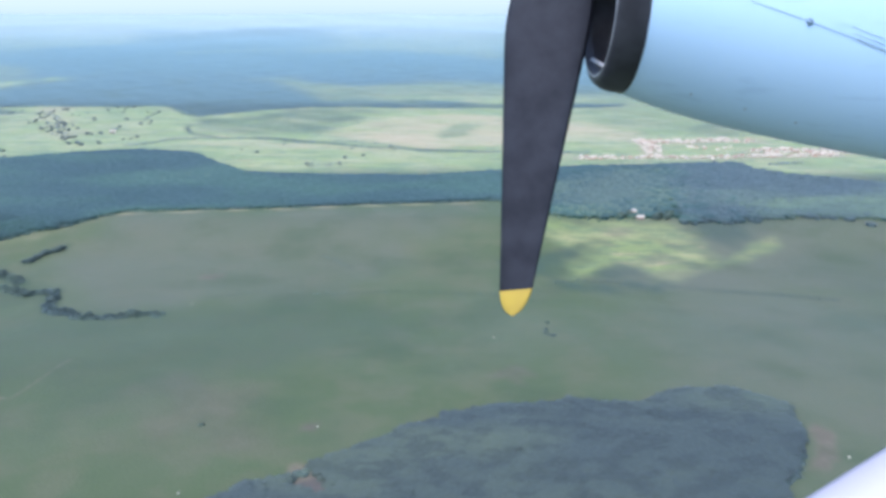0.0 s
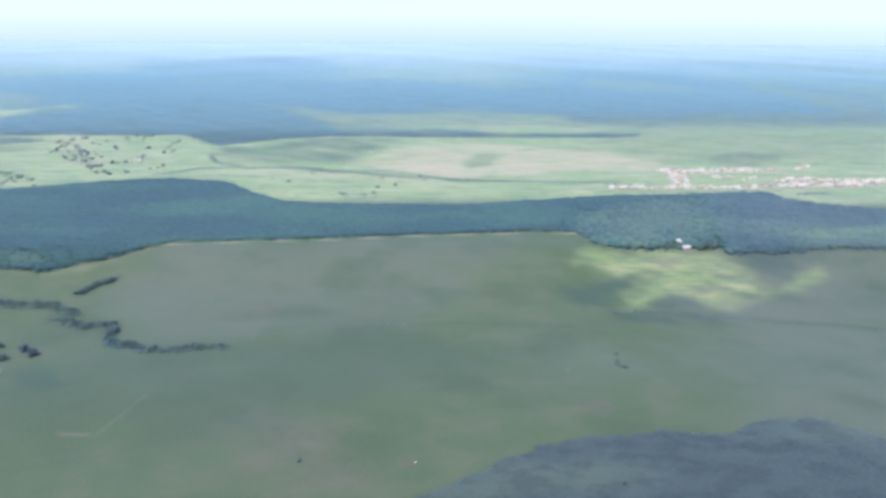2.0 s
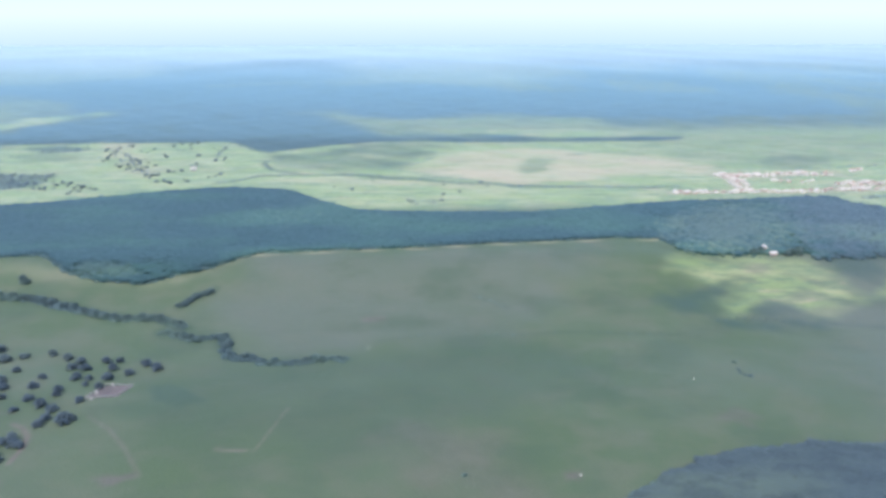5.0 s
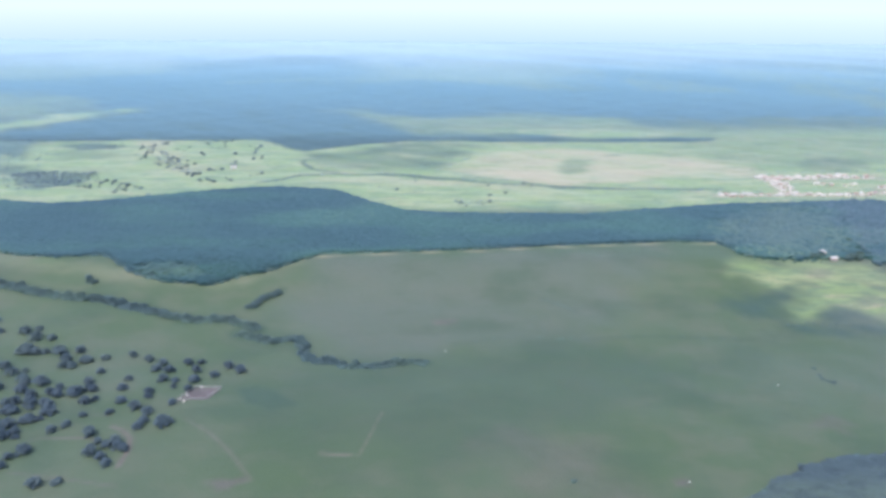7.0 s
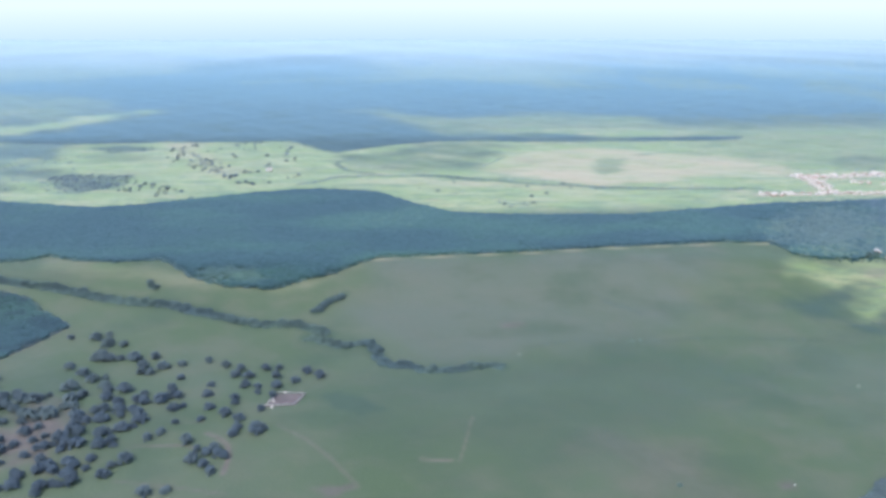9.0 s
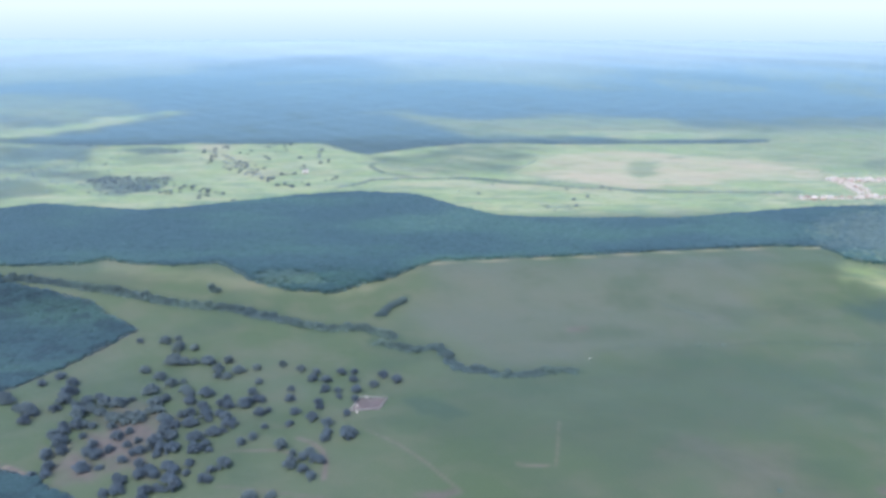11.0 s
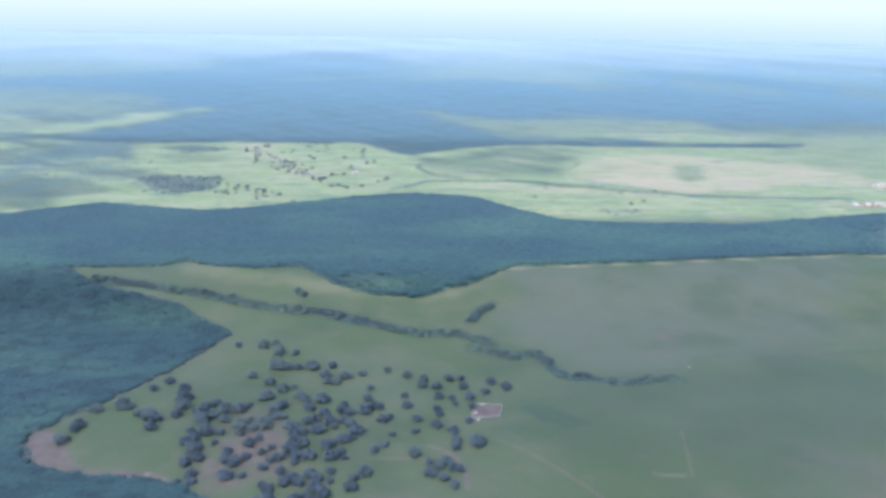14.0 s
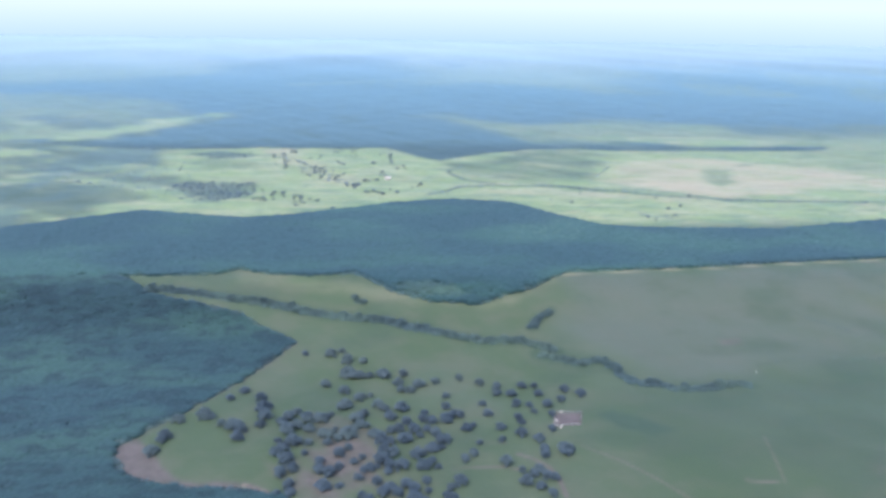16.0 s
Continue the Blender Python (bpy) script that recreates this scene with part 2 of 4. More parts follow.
WOOD_MAIN = [(-1500, 690), (-900, 690), (-779, 695), (-695, 697), (-673, 714), (-637, 696), (-590, 692), (-553, 699), (-526, 674), (-509, 659), (-475, 645), (-426, 640), (-402, 653),
             (-372, 664), (-331, 698), (-228, 706), (-87, 722), (47, 736), (98, 732), (115, 684), (168, 676), (227, 681), (245, 668), (300, 670), (373, 680), (438, 674), (1000, 660),
             (1000, 800), (530, 795), (436, 838), (399, 868), (385, 905), (292, 898), (176, 888), (55, 858), (-24, 838)]
WOOD_EAST = [(262, 800), (255, 745), (240, 700), (246, 640), (1000, 560), (1000, 900), (420, 900), (392, 915), (292, 905), (285, 860)]
WOOD_SUNLIT = [(100, 735), (118, 686), (168, 678), (222, 690), (255, 745), (262, 800), (290, 850), (250, 880), (190, 860), (120, 800)]
WOOD_MAIN += [(-160, 842), (-249, 857), (-290, 898), (-345, 968), (-430, 992), (-513, 972), (-591, 932), (-705, 892), (-852, 930), (-1000, 845), (-1500, 840)]
WOOD_WEST = [(-790, 692), (-750, 657), (-697, 640), (-657, 627), (-632, 605), (-598, 581), (-640, 508), (-668, 458), (-691, 424), (-800, 428), (-1500, 430), (-1500, 692)]
WOOD_LOW = [(-1500, 434), (-771, 434), (-702, 428), (-694, 416), (-687, 402), (-673, 384), (-648, 373), (-621, 368), (-598, 370), (-583, 362), (-540, 340), (-510, 300), (-510, 170), (-1500, 170)]
WOOD_NEAR = [(-113, 274), (-97, 287), (-76, 293), (-55, 310), (-26, 330), (6, 347), (40, 356), (82, 362), (118, 358), (147, 374), (179, 376), (202, 358), (199, 332), (185, 302), (168, 285), (150, 220), (-150, 220)]
WOOD_RIM = [(-594, 579), (-636, 506), (-664, 456), (-688, 421)]
FIELD_RIM = [(-334, 690), (-228, 699), (-87, 714), (47, 728), (96, 725)]
WOOD_FAR = [(-1300, 1440), (-1054, 1368), (-768, 1373), (-529, 1377), (-476, 1294), (-435, 1260), (-357, 1326), (-257, 1370), (-91, 1362), (149, 1357), (344, 1374), (360, 1400), (100, 1405),
            (-274, 1540), (-425, 1760), (-200, 1690), (100, 1660), (900, 1700), (900, 2200), (133, 2245), (-572, 2424), (-1135, 2751), (-1900, 2500), (-1500, 1900), (-1100, 1790),
            (-896, 1772), (-1058, 1532)]
GROVE_BIG = [(-665, 410), (-662, 429), (-644, 458), (-620, 441), (-614, 438), (-604, 468), (-600, 455), (-583, 453), (-581, 435), (-576, 399), (-575, 441), (-574, 420), (-569, 450), (-563, 557), (-560, 449), (-549, 369), (-548, 546), (-544, 469), (-541, 520), (-538, 428), (-536, 520), (-534, 450), (-517, 521), (-515, 420), (-514, 395), (-502, 464), (-501, 389), (-499, 419), (-491, 401), (-488, 504), (-487, 388), (-481, 407), (-473, 418), (-469, 447), (-393, 403)]
GROVE_MID_WEST = [(-663, 424), (-660, 452), (-639, 456), (-632, 486), (-629, 446), (-624, 498), (-613, 426), (-609, 486), (-601, 443), (-600, 471), (-587, 446), (-584, 406), (-580, 412), (-578, 461), (-577, 384), (-570, 372), (-570, 389), (-566, 436), (-562, 507), (-557, 452), (-556, 429), (-553, 386), (-550, 427), (-548, 521), (-547, 383), (-547, 529), (-546, 495), (-542, 405), (-535, 545), (-534, 483), (-532, 439), (-529, 457), (-521, 356), (-521, 388), (-520, 427), (-519, 348), (-519, 471), (-513, 407), (-512, 363), (-510, 452), (-509, 391), (-509, 418), (-509, 432), (-508, 367), (-507, 403)]
GROVE_MID_EAST = [(-505, 507), (-504, 434), (-503, 347), (-503, 362), (-502, 495), (-501, 522), (-498, 370), (-498, 443), (-495, 495), (-494, 366), (-493, 358), (-493, 432), (-488, 351), (-487, 447), (-480, 444), (-478, 427), (-475, 509), (-473, 357), (-469, 467), (-465, 372), (-463, 455), (-459, 453), (-456, 433), (-456, 514), (-442, 340), (-440, 506), (-439, 454), (-434, 391), (-432, 434), (-428, 488), (-427, 500), (-424, 370), (-419, 425), (-418, 447), (-417, 485), (-416, 469), (-414, 382), (-410, 376), (-408, 418), (-407, 499), (-406, 406), (-396, 485), (-392, 467), (-380, 476), (-374, 493), (-363, 485)]
GROVE_SMALL_WEST = [(-585, 421), (-585, 559), (-576, 364), (-568, 365), (-565, 406), (-564, 418), (-554, 396), (-554, 563), (-553, 458), (-551, 418), (-548, 436), (-544, 423), (-541, 390), (-539, 370), (-537, 412), (-532, 395), (-528, 378), (-528, 521), (-527, 400), (-527, 440), (-526, 345), (-526, 487), (-525, 361), (-525, 386), (-516, 374), (-514, 465), (-509, 384), (-503, 341), (-498, 350), (-495, 349), (-489, 425), (-486, 373)]
GROVE_SMALL_EAST = [(-485, 364), (-485, 457), (-484, 433), (-482, 393), (-478, 387), (-475, 410), (-474, 359), (-471, 366), (-470, 357), (-468, 484), (-460, 395), (-454, 402), (-451, 437), (-449, 414), (-443, 342), (-441, 470), (-433, 418), (-431, 341), (-430, 342), (-425, 382), (-418, 378), (-416, 365), (-416, 440), (-410, 358), (-407, 399), (-406, 374), (-406, 467), (-404, 457), (-397, 500), (-396, 431), (-392, 452), (-389, 405)]
BUSHES_HILL = [(-633, 1175), (-736, 1288), (-713, 1250), (-723, 1317), (-712, 1329), (-702, 1209), (-670, 1278), (-652, 1200), (-648, 1161), (-635, 1139), (-613, 1117),
    (-589, 1082), (-579, 1082), (-608, 1139), (-588, 1074), (-657, 1161), (-657, 1148), (-637, 1209), (-613, 1235), (-556, 1108), (-522, 1052), (-547, 1040), (-540,
    1032), (-598, 1289), (-627, 1329), (-599, 1335), (-540, 1152), (-488, 1065), (-513, 1195), (-532, 1289), (-552, 1235)]
BUSHES_LOW = [(-731, 1083), (-753, 1083), (-728, 1053), (-708, 1033), (-692, 1032), (-680, 1025), (-661, 1013), (-649, 1005), (-636, 994), (-646, 976), (-654, 976),
    (-687, 994), (-711, 1002), (-703, 1002), (-648, 994), (-598, 941), (-176, 896), (-169, 884), (-180, 906), (-146, 890), (-136, 905), (-133, 938), (-236, 1031), (-76,
    1011), (-69, 991), (-261, 974), (-288, 992), (-130, 999), (-110, 955)]
STREAM = [(-756, 667), (-703, 659), (-673, 651), (-620, 638), (-584, 626), (-551, 618), (-518, 615), (-495, 603), (-468, 594), (-426, 578), (-396, 578), (-365, 561)]
STREAM_SIDE = [(-383, 554), (-351, 539), (-329, 545), (-319, 517), (-312, 504), (-294, 502), (-282, 491), (-259, 493), (-235, 501), (-220, 497)]
HEDGE = [(-198, 532), (-157, 544), (-86, 541), (-38, 545), (57, 538)]
HEDGE_EAST = [(191, 555), (238, 546), (283, 539), (325, 529)]
FARM_SHADE = [(54, 603), (84, 618), (128, 623), (143, 618), (118, 598), (105, 582), (74, 576)]
MEADOW_STREAM = [(-466, 1021), (-439, 1041), (-414, 1074), (-380, 1074), (-382, 1082), (-249, 1075), (-95, 1003), (65, 980), (206, 976)]
MEADOW_LINE = [(-296, 1092), (-239, 1061), (-203, 1036), (-153, 1061), (-84, 1032), (-29, 982), (93, 981), (172, 970)]
TAN_FIELD = [(-199, 1105), (-157, 1171), (-99, 1246), (-4, 1301), (323, 1171), (301, 1081), (104, 1039), (-25, 1032), (-101, 1061)]
VEE_GREEN = [(-437, 1235), (-365, 1272), (-271, 1342), (-164, 1361), (-120, 1319), (-169, 1220), (-200, 1117), (-282, 1117), (-379, 1148)]
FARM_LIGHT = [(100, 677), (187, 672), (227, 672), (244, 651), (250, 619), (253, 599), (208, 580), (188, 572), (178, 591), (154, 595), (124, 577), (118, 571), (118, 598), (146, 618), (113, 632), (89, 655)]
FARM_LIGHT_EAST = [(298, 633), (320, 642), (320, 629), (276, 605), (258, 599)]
TRACK_ARC = [(-425, 402), (-415, 396), (-407, 387), (-403, 375), (-402, 356)]
TRACK_WEST = [(-469, 386), (-451, 388), (-438, 388), (-427, 385)]
TRACK_NORTH = [(-448, 414), (-431, 415)]
TRACK_EAST = [(-380, 410), (-360, 393), (-341, 371), (-321, 342)]
TRACK_SOUTH = [(-465, 353), (-430, 346), (-396, 338)]
TRACK_MID = [(-262, 366), (-257, 387), (-251, 415)]
TRACK_BAR = [(-286, 368), (-267, 366)]
BARE_RED = [(-215, 576), (-195, 576), (-194, 568), (-213, 568)]
BARE_LOW = [(-347, 342), (-323, 346), (-320, 342), (-338, 334)]
BARE_EAST = [(-81, 338), (-71, 339), (-73, 333), (-80, 332)]
BARE_GLADE = [(-80, 303), (-67, 301), (-51, 284), (-63, 278), (-77, 282)]
BARE_RIM = [(212, 342), (217, 331), (208, 308), (197, 298), (190, 300), (202, 316), (206, 332)]
FIELD_GREY = [(-333, 684), (28, 710), (-82, 536), (-205, 519), (-295, 522), (-328, 561), (-354, 581)]
FIELD_TAN = [(-346, 678), (-373, 658), (-409, 645), (-531, 664), (-590, 685), (-673, 704), (-667, 676), (-508, 642), (-399, 632)]
BROWN_TIP = [(-682, 430), (-692, 420), (-684, 400), (-670, 383), (-645, 373), (-620, 368), (-594, 372), (-602, 378), (-622, 376), (-637, 381), (-654, 395), (-668, 412)]
GROVE_BED = [(-855, 1093), (-828, 1104), (-743, 1093), (-722, 1011), (-767, 985), (-813, 1021)]
SAND = [(-598, 375), (-591, 372), (-582, 367)]
CORRAL = [(-389, 457), (-369, 455), (-374, 438), (-394, 436)]
GROVE_DIRT = [(-563, 453), (-530, 445), (-513, 414), (-519, 371), (-552, 361), (-565, 384), (-565, 409)]
DARK_LINE = [(-8, 496), (-22, 464), (-35, 430)]
SCRUB_LINE = [(-112, 613), (-97, 603), (-84, 591)]
CLUMP = [(-382, 598), (-376, 612), (-358, 628)]
CLUMP_WEST = [(-550, 651), (-544, 640), (-538, 645)]
ROW_SOUTH = [(187, 938), (274, 941), (361, 941), (445, 947), (544, 954)]
ROW_NORTH = [(294, 1051), (349, 1047), (417, 1059), (474, 1051)]
ROW_CROSS = [(302, 1060), (300, 999), (288, 945)]
ROW_EAST = [(442, 972), (485, 991), (504, 979), (560, 979), (640, 982)]
ROW_EAST_NORTH = [(508, 1072), (540, 1081)]
ROW_MIDDLE = [(350, 1007), (388, 999), (430, 1006)]
SPIT = [(-1213, 1422), (-1149, 1425), (-1095, 1477), (-1047, 1562), (-993, 1657), (-960, 1743), (-909, 1793), (-974, 1817), (-1034, 1784), (-1091, 1717), (-1123, 1633), (-1179, 1591), (-1222, 1567), (-1244, 1483)]
FAR_CLEARING = [(-1449, 1729), (-1394, 1698), (-1332, 1676), (-1273, 1608), (-1240, 1566), (-1283, 1535), (-1317, 1492)]
STREAK = [(-459, 1785), (-366, 1812), (-316, 1720), (-208, 1668), (-65, 1735), (73, 1743), (269, 1675), (230, 1445), (54, 1409), (-116, 1429), (-232, 1445), (-323, 1573), (-403, 1715)]
DARK_OVAL = [(-357, 452), (-345, 459), (-324, 447), (-307, 429), (-326, 419), (-346, 433)]
VEE_RING = [(-398, 1210), (-423, 1190), (-427, 1166), (-401, 1116), (-359, 1094)]
TOWN_GREEN = [(414, 1180), (468, 1205), (526, 1191), (514, 1124), (451, 1097), (391, 1106)]
TAN_GREEN = [(17, 1196), (68, 1197), (32, 1095), (-8, 1057), (-10, 1095)]
SHADE_WEST = [(-883, 1257), (-811, 1269), (-749, 1227), (-770, 1196), (-845, 1195)]
MEADOW_DASH = [(-523, 1240), (-526, 1278), (-528, 1319)]
PINK_STRIP = [(-424, 1037), (-373, 1063), (-232, 1039), (-43, 1000), (-44, 963), (-227, 1007), (-346, 1026)]
HILL_WORN = [(-784, 1377), (-725, 1366), (-575, 1106), (-585, 1061), (-664, 1173)]
MEADOW_HEDGE = [(-266, 927), (-246, 951), (-222, 972)]
MEADOW_SCRUB = [(-185, 917), (-161, 892), (-132, 910)]
TOWN_GROVE = [(427, 900), (453, 910), (476, 904)]
TOWN_BACK = [(306, 1114), (351, 1096), (424, 1097), (519, 1107), (594, 1125)]
WOOD_BRIGHT = [(-373, 880), (-311, 890), (-280, 822), (-298, 789), (-345, 814)]
WORN_BROAD = [(-181, 353), (-179, 384), (-142, 392), (-117, 371), (-100, 326), (-123, 312), (-165, 317)]
WORN_SMALL = [(32, 395), (48, 404), (63, 395), (48, 386)]
BUSHES_GRASS = [(-137, 338), (79, 483), (77, 458), (80, 456), (77, 469), (40, 359), (38, 358), (75, 462), (80, 482)]
HUTS = [(37, 453), (-205, 520), (-71, 336), (-130, 281), (215, 309), (-384, 457), (-390, 444), (-389, 434), (-528, 1120)]
SCRUB_EAST = [(97, 563), (127, 563), (161, 561), (192, 559), (186, 546), (142, 544), (100, 550)]
VEE_EDGE = [(-204, 1109), (-166, 1171), (-137, 1220)]
FAR_ROAD = [(156, 1803), (351, 1921)]
GLADE = [(-514, 668), (-474, 677), (-444, 663), (-425, 650), (-459, 647), (-497, 654)]
GROVE_SIDE = [(-725, 1306), (-659, 1191), (-594, 1093)]
WOOD_SIDE = [(-1199, 1026), (-1110, 1079), (-1022, 1106), (-914, 1068), (-859, 993), (-936, 962), (-1055, 974), (-1159, 962)]
FAR_GRASS = [(-1774, 2222), (-1489, 2179), (-1235, 2071), (-1081, 1932), (-1007, 1834), (-1097, 1734), (-1188, 1669), (-1319, 1703), (-1492, 1735)]
FAR_EAST_WOOD = [(-572, 2535), (-408, 2782), (105, 2303), (265, 2152), (218, 1793), (77, 1817), (-278, 1796), (-393, 1966)]
FAR_STRIP = [(-878, 2425), (-690, 2516), (-497, 2593)]
FAR_PATCH = [(-1686, 3870), (-1643, 3969), (-1549, 3899), (-1571, 3726)]
FAR_LINE = [(-18, 1494), (165, 1495)]
FARM_SHADE_LOW = [(133, 580), (160, 598), (178, 588), (176, 574), (138, 568)]
WOOD_PALE = [(317, 719), (403, 740), (477, 741), (671, 727), (628, 675), (438, 674), (374, 682), (324, 673)]
EAST_SHADE = [(309, 615), (350, 629), (416, 634), (590, 626), (532, 553), (364, 541), (317, 560), (301, 578)]
EAST_SPUR_SHADE = [(240, 680), (262, 637), (283, 631), (302, 647), (330, 690)]
MEADOW_DITCH = [(-238, 1057), (-163, 1040), (-109, 1013), (-53, 1003)]
MEADOW_FENCE = [(53, 934), (98, 929), (162, 930)]
TAN_PINK = [(-106, 1100), (-24, 1102), (23, 1052), (126, 1066), (91, 1024), (-36, 1004), (-101, 1049)]
TAN_PINK_EAST = [(272, 1138), (309, 1118), (291, 1070), (249, 1077)]
GREEN_BELT = [(-362, 462), (-261, 509), (-89, 545), (-34, 502), (-99, 395), (-200, 356), (-321, 359)]
FAR_WEST_HAZE = [(-2756, 3745), (-1933, 3668), (-1430, 3417), (-1317, 2834), (-1361, 2460), (-1945, 2369)]
FAR_CORE = [(-1205, 3171), (-1094, 3630), (-660, 3736), (-448, 2846), (-505, 2387), (-1043, 2339)]
FAR_EAST = [(-502, 2441), (-456, 2683), (-297, 3007), (106, 3577), (437, 3411), (266, 2500), (-226, 2525), (-434, 2425)]
WEST_STREAK = [(-887, 1318), (-836, 1340), (-779, 1310), (-780, 1275), (-841, 1279)]
WEST_SCRUB = [(-1113, 1188), (-1021, 1231), (-928, 1269), (-866, 1224), (-845, 1119), (-915, 1092), (-1055, 1103)]


def ground():
    """One sheet to the horizon, finest where the flight passes, with its cover as point values."""
    fine = 250 * np.exp(np.linspace(0, math.log(4950 / 250), 430))
    ys = np.concatenate([[-4000, -1500, -400, 0, 120, 200], fine, [6500]])
    u = np.concatenate([[-6, -2.5, -1.5, -1.15], np.linspace(-1, 1, 620), [1.15, 1.5, 2.5, 6]])
    wide = 0.72 * np.clip(ys, 250, 5000) + 330
    x = -250 + u[None, :] * wide[:, None]
    y = np.repeat(ys[:, None], len(u), 1)
    z = height(x, y) + 0.5 * waver(x, y, 37.0) + 6.0 * soft((y - 1500) / 1500) * waver(x, y, 420.0)
    n, m = x.shape
    idx = np.arange(n * m).reshape(n, m)
    faces = np.stack([idx[:-1, :-1], idx[:-1, 1:], idx[1:, 1:], idx[1:, :-1]], -1).reshape(-1, 4)
    me = grid_mesh("ground", np.stack([x, y, z], -1).reshape(-1, 3), faces)
    x, y = x.ravel(), y.ravel()
    woods = np.maximum.reduce([patch(x, y, WOOD_MAIN, 8, 4, inset=7), patch(x, y, WOOD_WEST, 6, 1, inset=6), patch(x, y, WOOD_LOW, 6, 2, inset=6), patch(x, y, WOOD_NEAR, 6, 3, inset=6), patch(x, y, WOOD_FAR, 20, 10, 60)])
    # pale cover paints sunlit meadow and farm patch, and haze growing with distance
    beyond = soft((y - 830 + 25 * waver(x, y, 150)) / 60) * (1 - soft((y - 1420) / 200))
    pale = np.maximum.reduce([beyond, 0.75 * patch(x, y, FARM_LIGHT, 34, 10, 18) * soft(0.75 + 0.5 * waver(x, 1.6 * y, 17.0)), 0.45 * patch(x, y, FARM_LIGHT_EAST, 18, 5), patch(x, y, SPIT, 90, 30, 60), 0.5 * patch(x, y, FAR_GRASS, 160, 60, 120), stripe(x, y, FAR_STRIP, 14, 20), patch(x, y, FAR_PATCH, 100, 30, 60), 0.55 * patch(x, y, FAR_WEST_HAZE, 300, 90, 160), 0.5 * patch(x, y, FAR_EAST, 200, 70, 120),
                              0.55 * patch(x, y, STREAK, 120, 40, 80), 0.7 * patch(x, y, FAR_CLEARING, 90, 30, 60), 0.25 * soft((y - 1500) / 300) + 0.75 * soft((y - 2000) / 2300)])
    west = soft((-830 - x + 90 * waver(x, y, 130)) / 90) * (y < 1440) * (y > 800)
    pale *= 1 - 0.85 * west * soft(0.62 + 0.75 * waver(0.55 * x, 1.5 * y, 75.0) + 0.4 * waver(x, 1.6 * y, 31.0))
    town = np.maximum.reduce([stripe(x, y, ROW_SOUTH, 12, 8), stripe(x, y, ROW_NORTH, 17, 8), stripe(x, y, ROW_CROSS, 16, 12), stripe(x, y, ROW_EAST, 18, 10)])
    tan = np.maximum.reduce([patch(x, y, TAN_FIELD, 40, 14, 40) * (0.72 + 0.3 * waver(x, 2.5 * y, 45.0)) * (1 - 0.8 * patch(x, y, TAN_GREEN, 20, 8, 16)), 0.6 * patch(x, y, PINK_STRIP, 12, 5, 25) * soft(0.7 + 0.6 * waver(x, 2 * y, 30.0)), 0.4 * patch(x, y, HILL_WORN, 40, 18, 30), 0.9 * patch(x, y, TAN_PINK, 16, 8, 20), 0.9 * patch(x, y, TAN_PINK_EAST, 16, 8, 20), 0.18 * stripe(x, y, TRACK_EAST, 0.4, 1.8), 0.24 * stripe(x, y, TRACK_ARC, 0.9, 2.0), 0.28 * stripe(x, y, TRACK_BAR, 0.9, 2.0), 0.16 * stripe(x, y, TRACK_MID, 0.5, 2.0), 0.2 * stripe(x, y, TRACK_WEST, 0.6, 2.0), 0.9 * stripe(x, y, SAND, 0.8, 2.0), 0.3 * patch(x, y, BARE_GLADE, 5, 2, 8), 0.15 * patch(x, y, BARE_RIM, 5, 2, 8), 0.12 * patch(x, y, BARE_RED, 8, 2, 8), 0.15 * patch(x, y, FIELD_TAN, 16, 4), 0.6 * town, 0.9 * stripe(x, y, FAR_ROAD, 4, 8), 0.7 * stripe(x, y, FAR_LINE, 5, 8), 0.6 * stripe(x, y, FIELD_RIM, 1.2, 3)])
    earth = np.maximum.reduce([k * stripe(x, y, a, b, 2.5) for a, b, k in ((TRACK_ARC, 1.3, 1), (TRACK_WEST, 1.0, 1), (TRACK_NORTH, 0.8, 0.9), (TRACK_EAST, 0.7, 0.7), (TRACK_SOUTH, 0.8, 0.6),
                              (TRACK_MID, 0.6, 0.5), (TRACK_BAR, 1.0, 0.8), (SAND, 2.0, 1), (WOOD_RIM, 1.0, 0.6))] + [0.7 * patch(x, y, a, 6, 2, 8) for a in (BARE_LOW, BARE_EAST, BARE_GLADE, BARE_RIM)]
                              + [0.8 * patch(x, y, BARE_RED, 8, 2, 8), patch(x, y, CORRAL, 1.5), 0.88 * patch(x, y, BROWN_TIP, 5, 2, 12), 0.8 * patch(x, y, GROVE_DIRT, 34, 18, 11), 0.25 * town, 0.28 * patch(x, y, WORN_BROAD, 40, 16, 22), 0.4 * patch(x, y, WORN_SMALL, 14, 6, 9)])
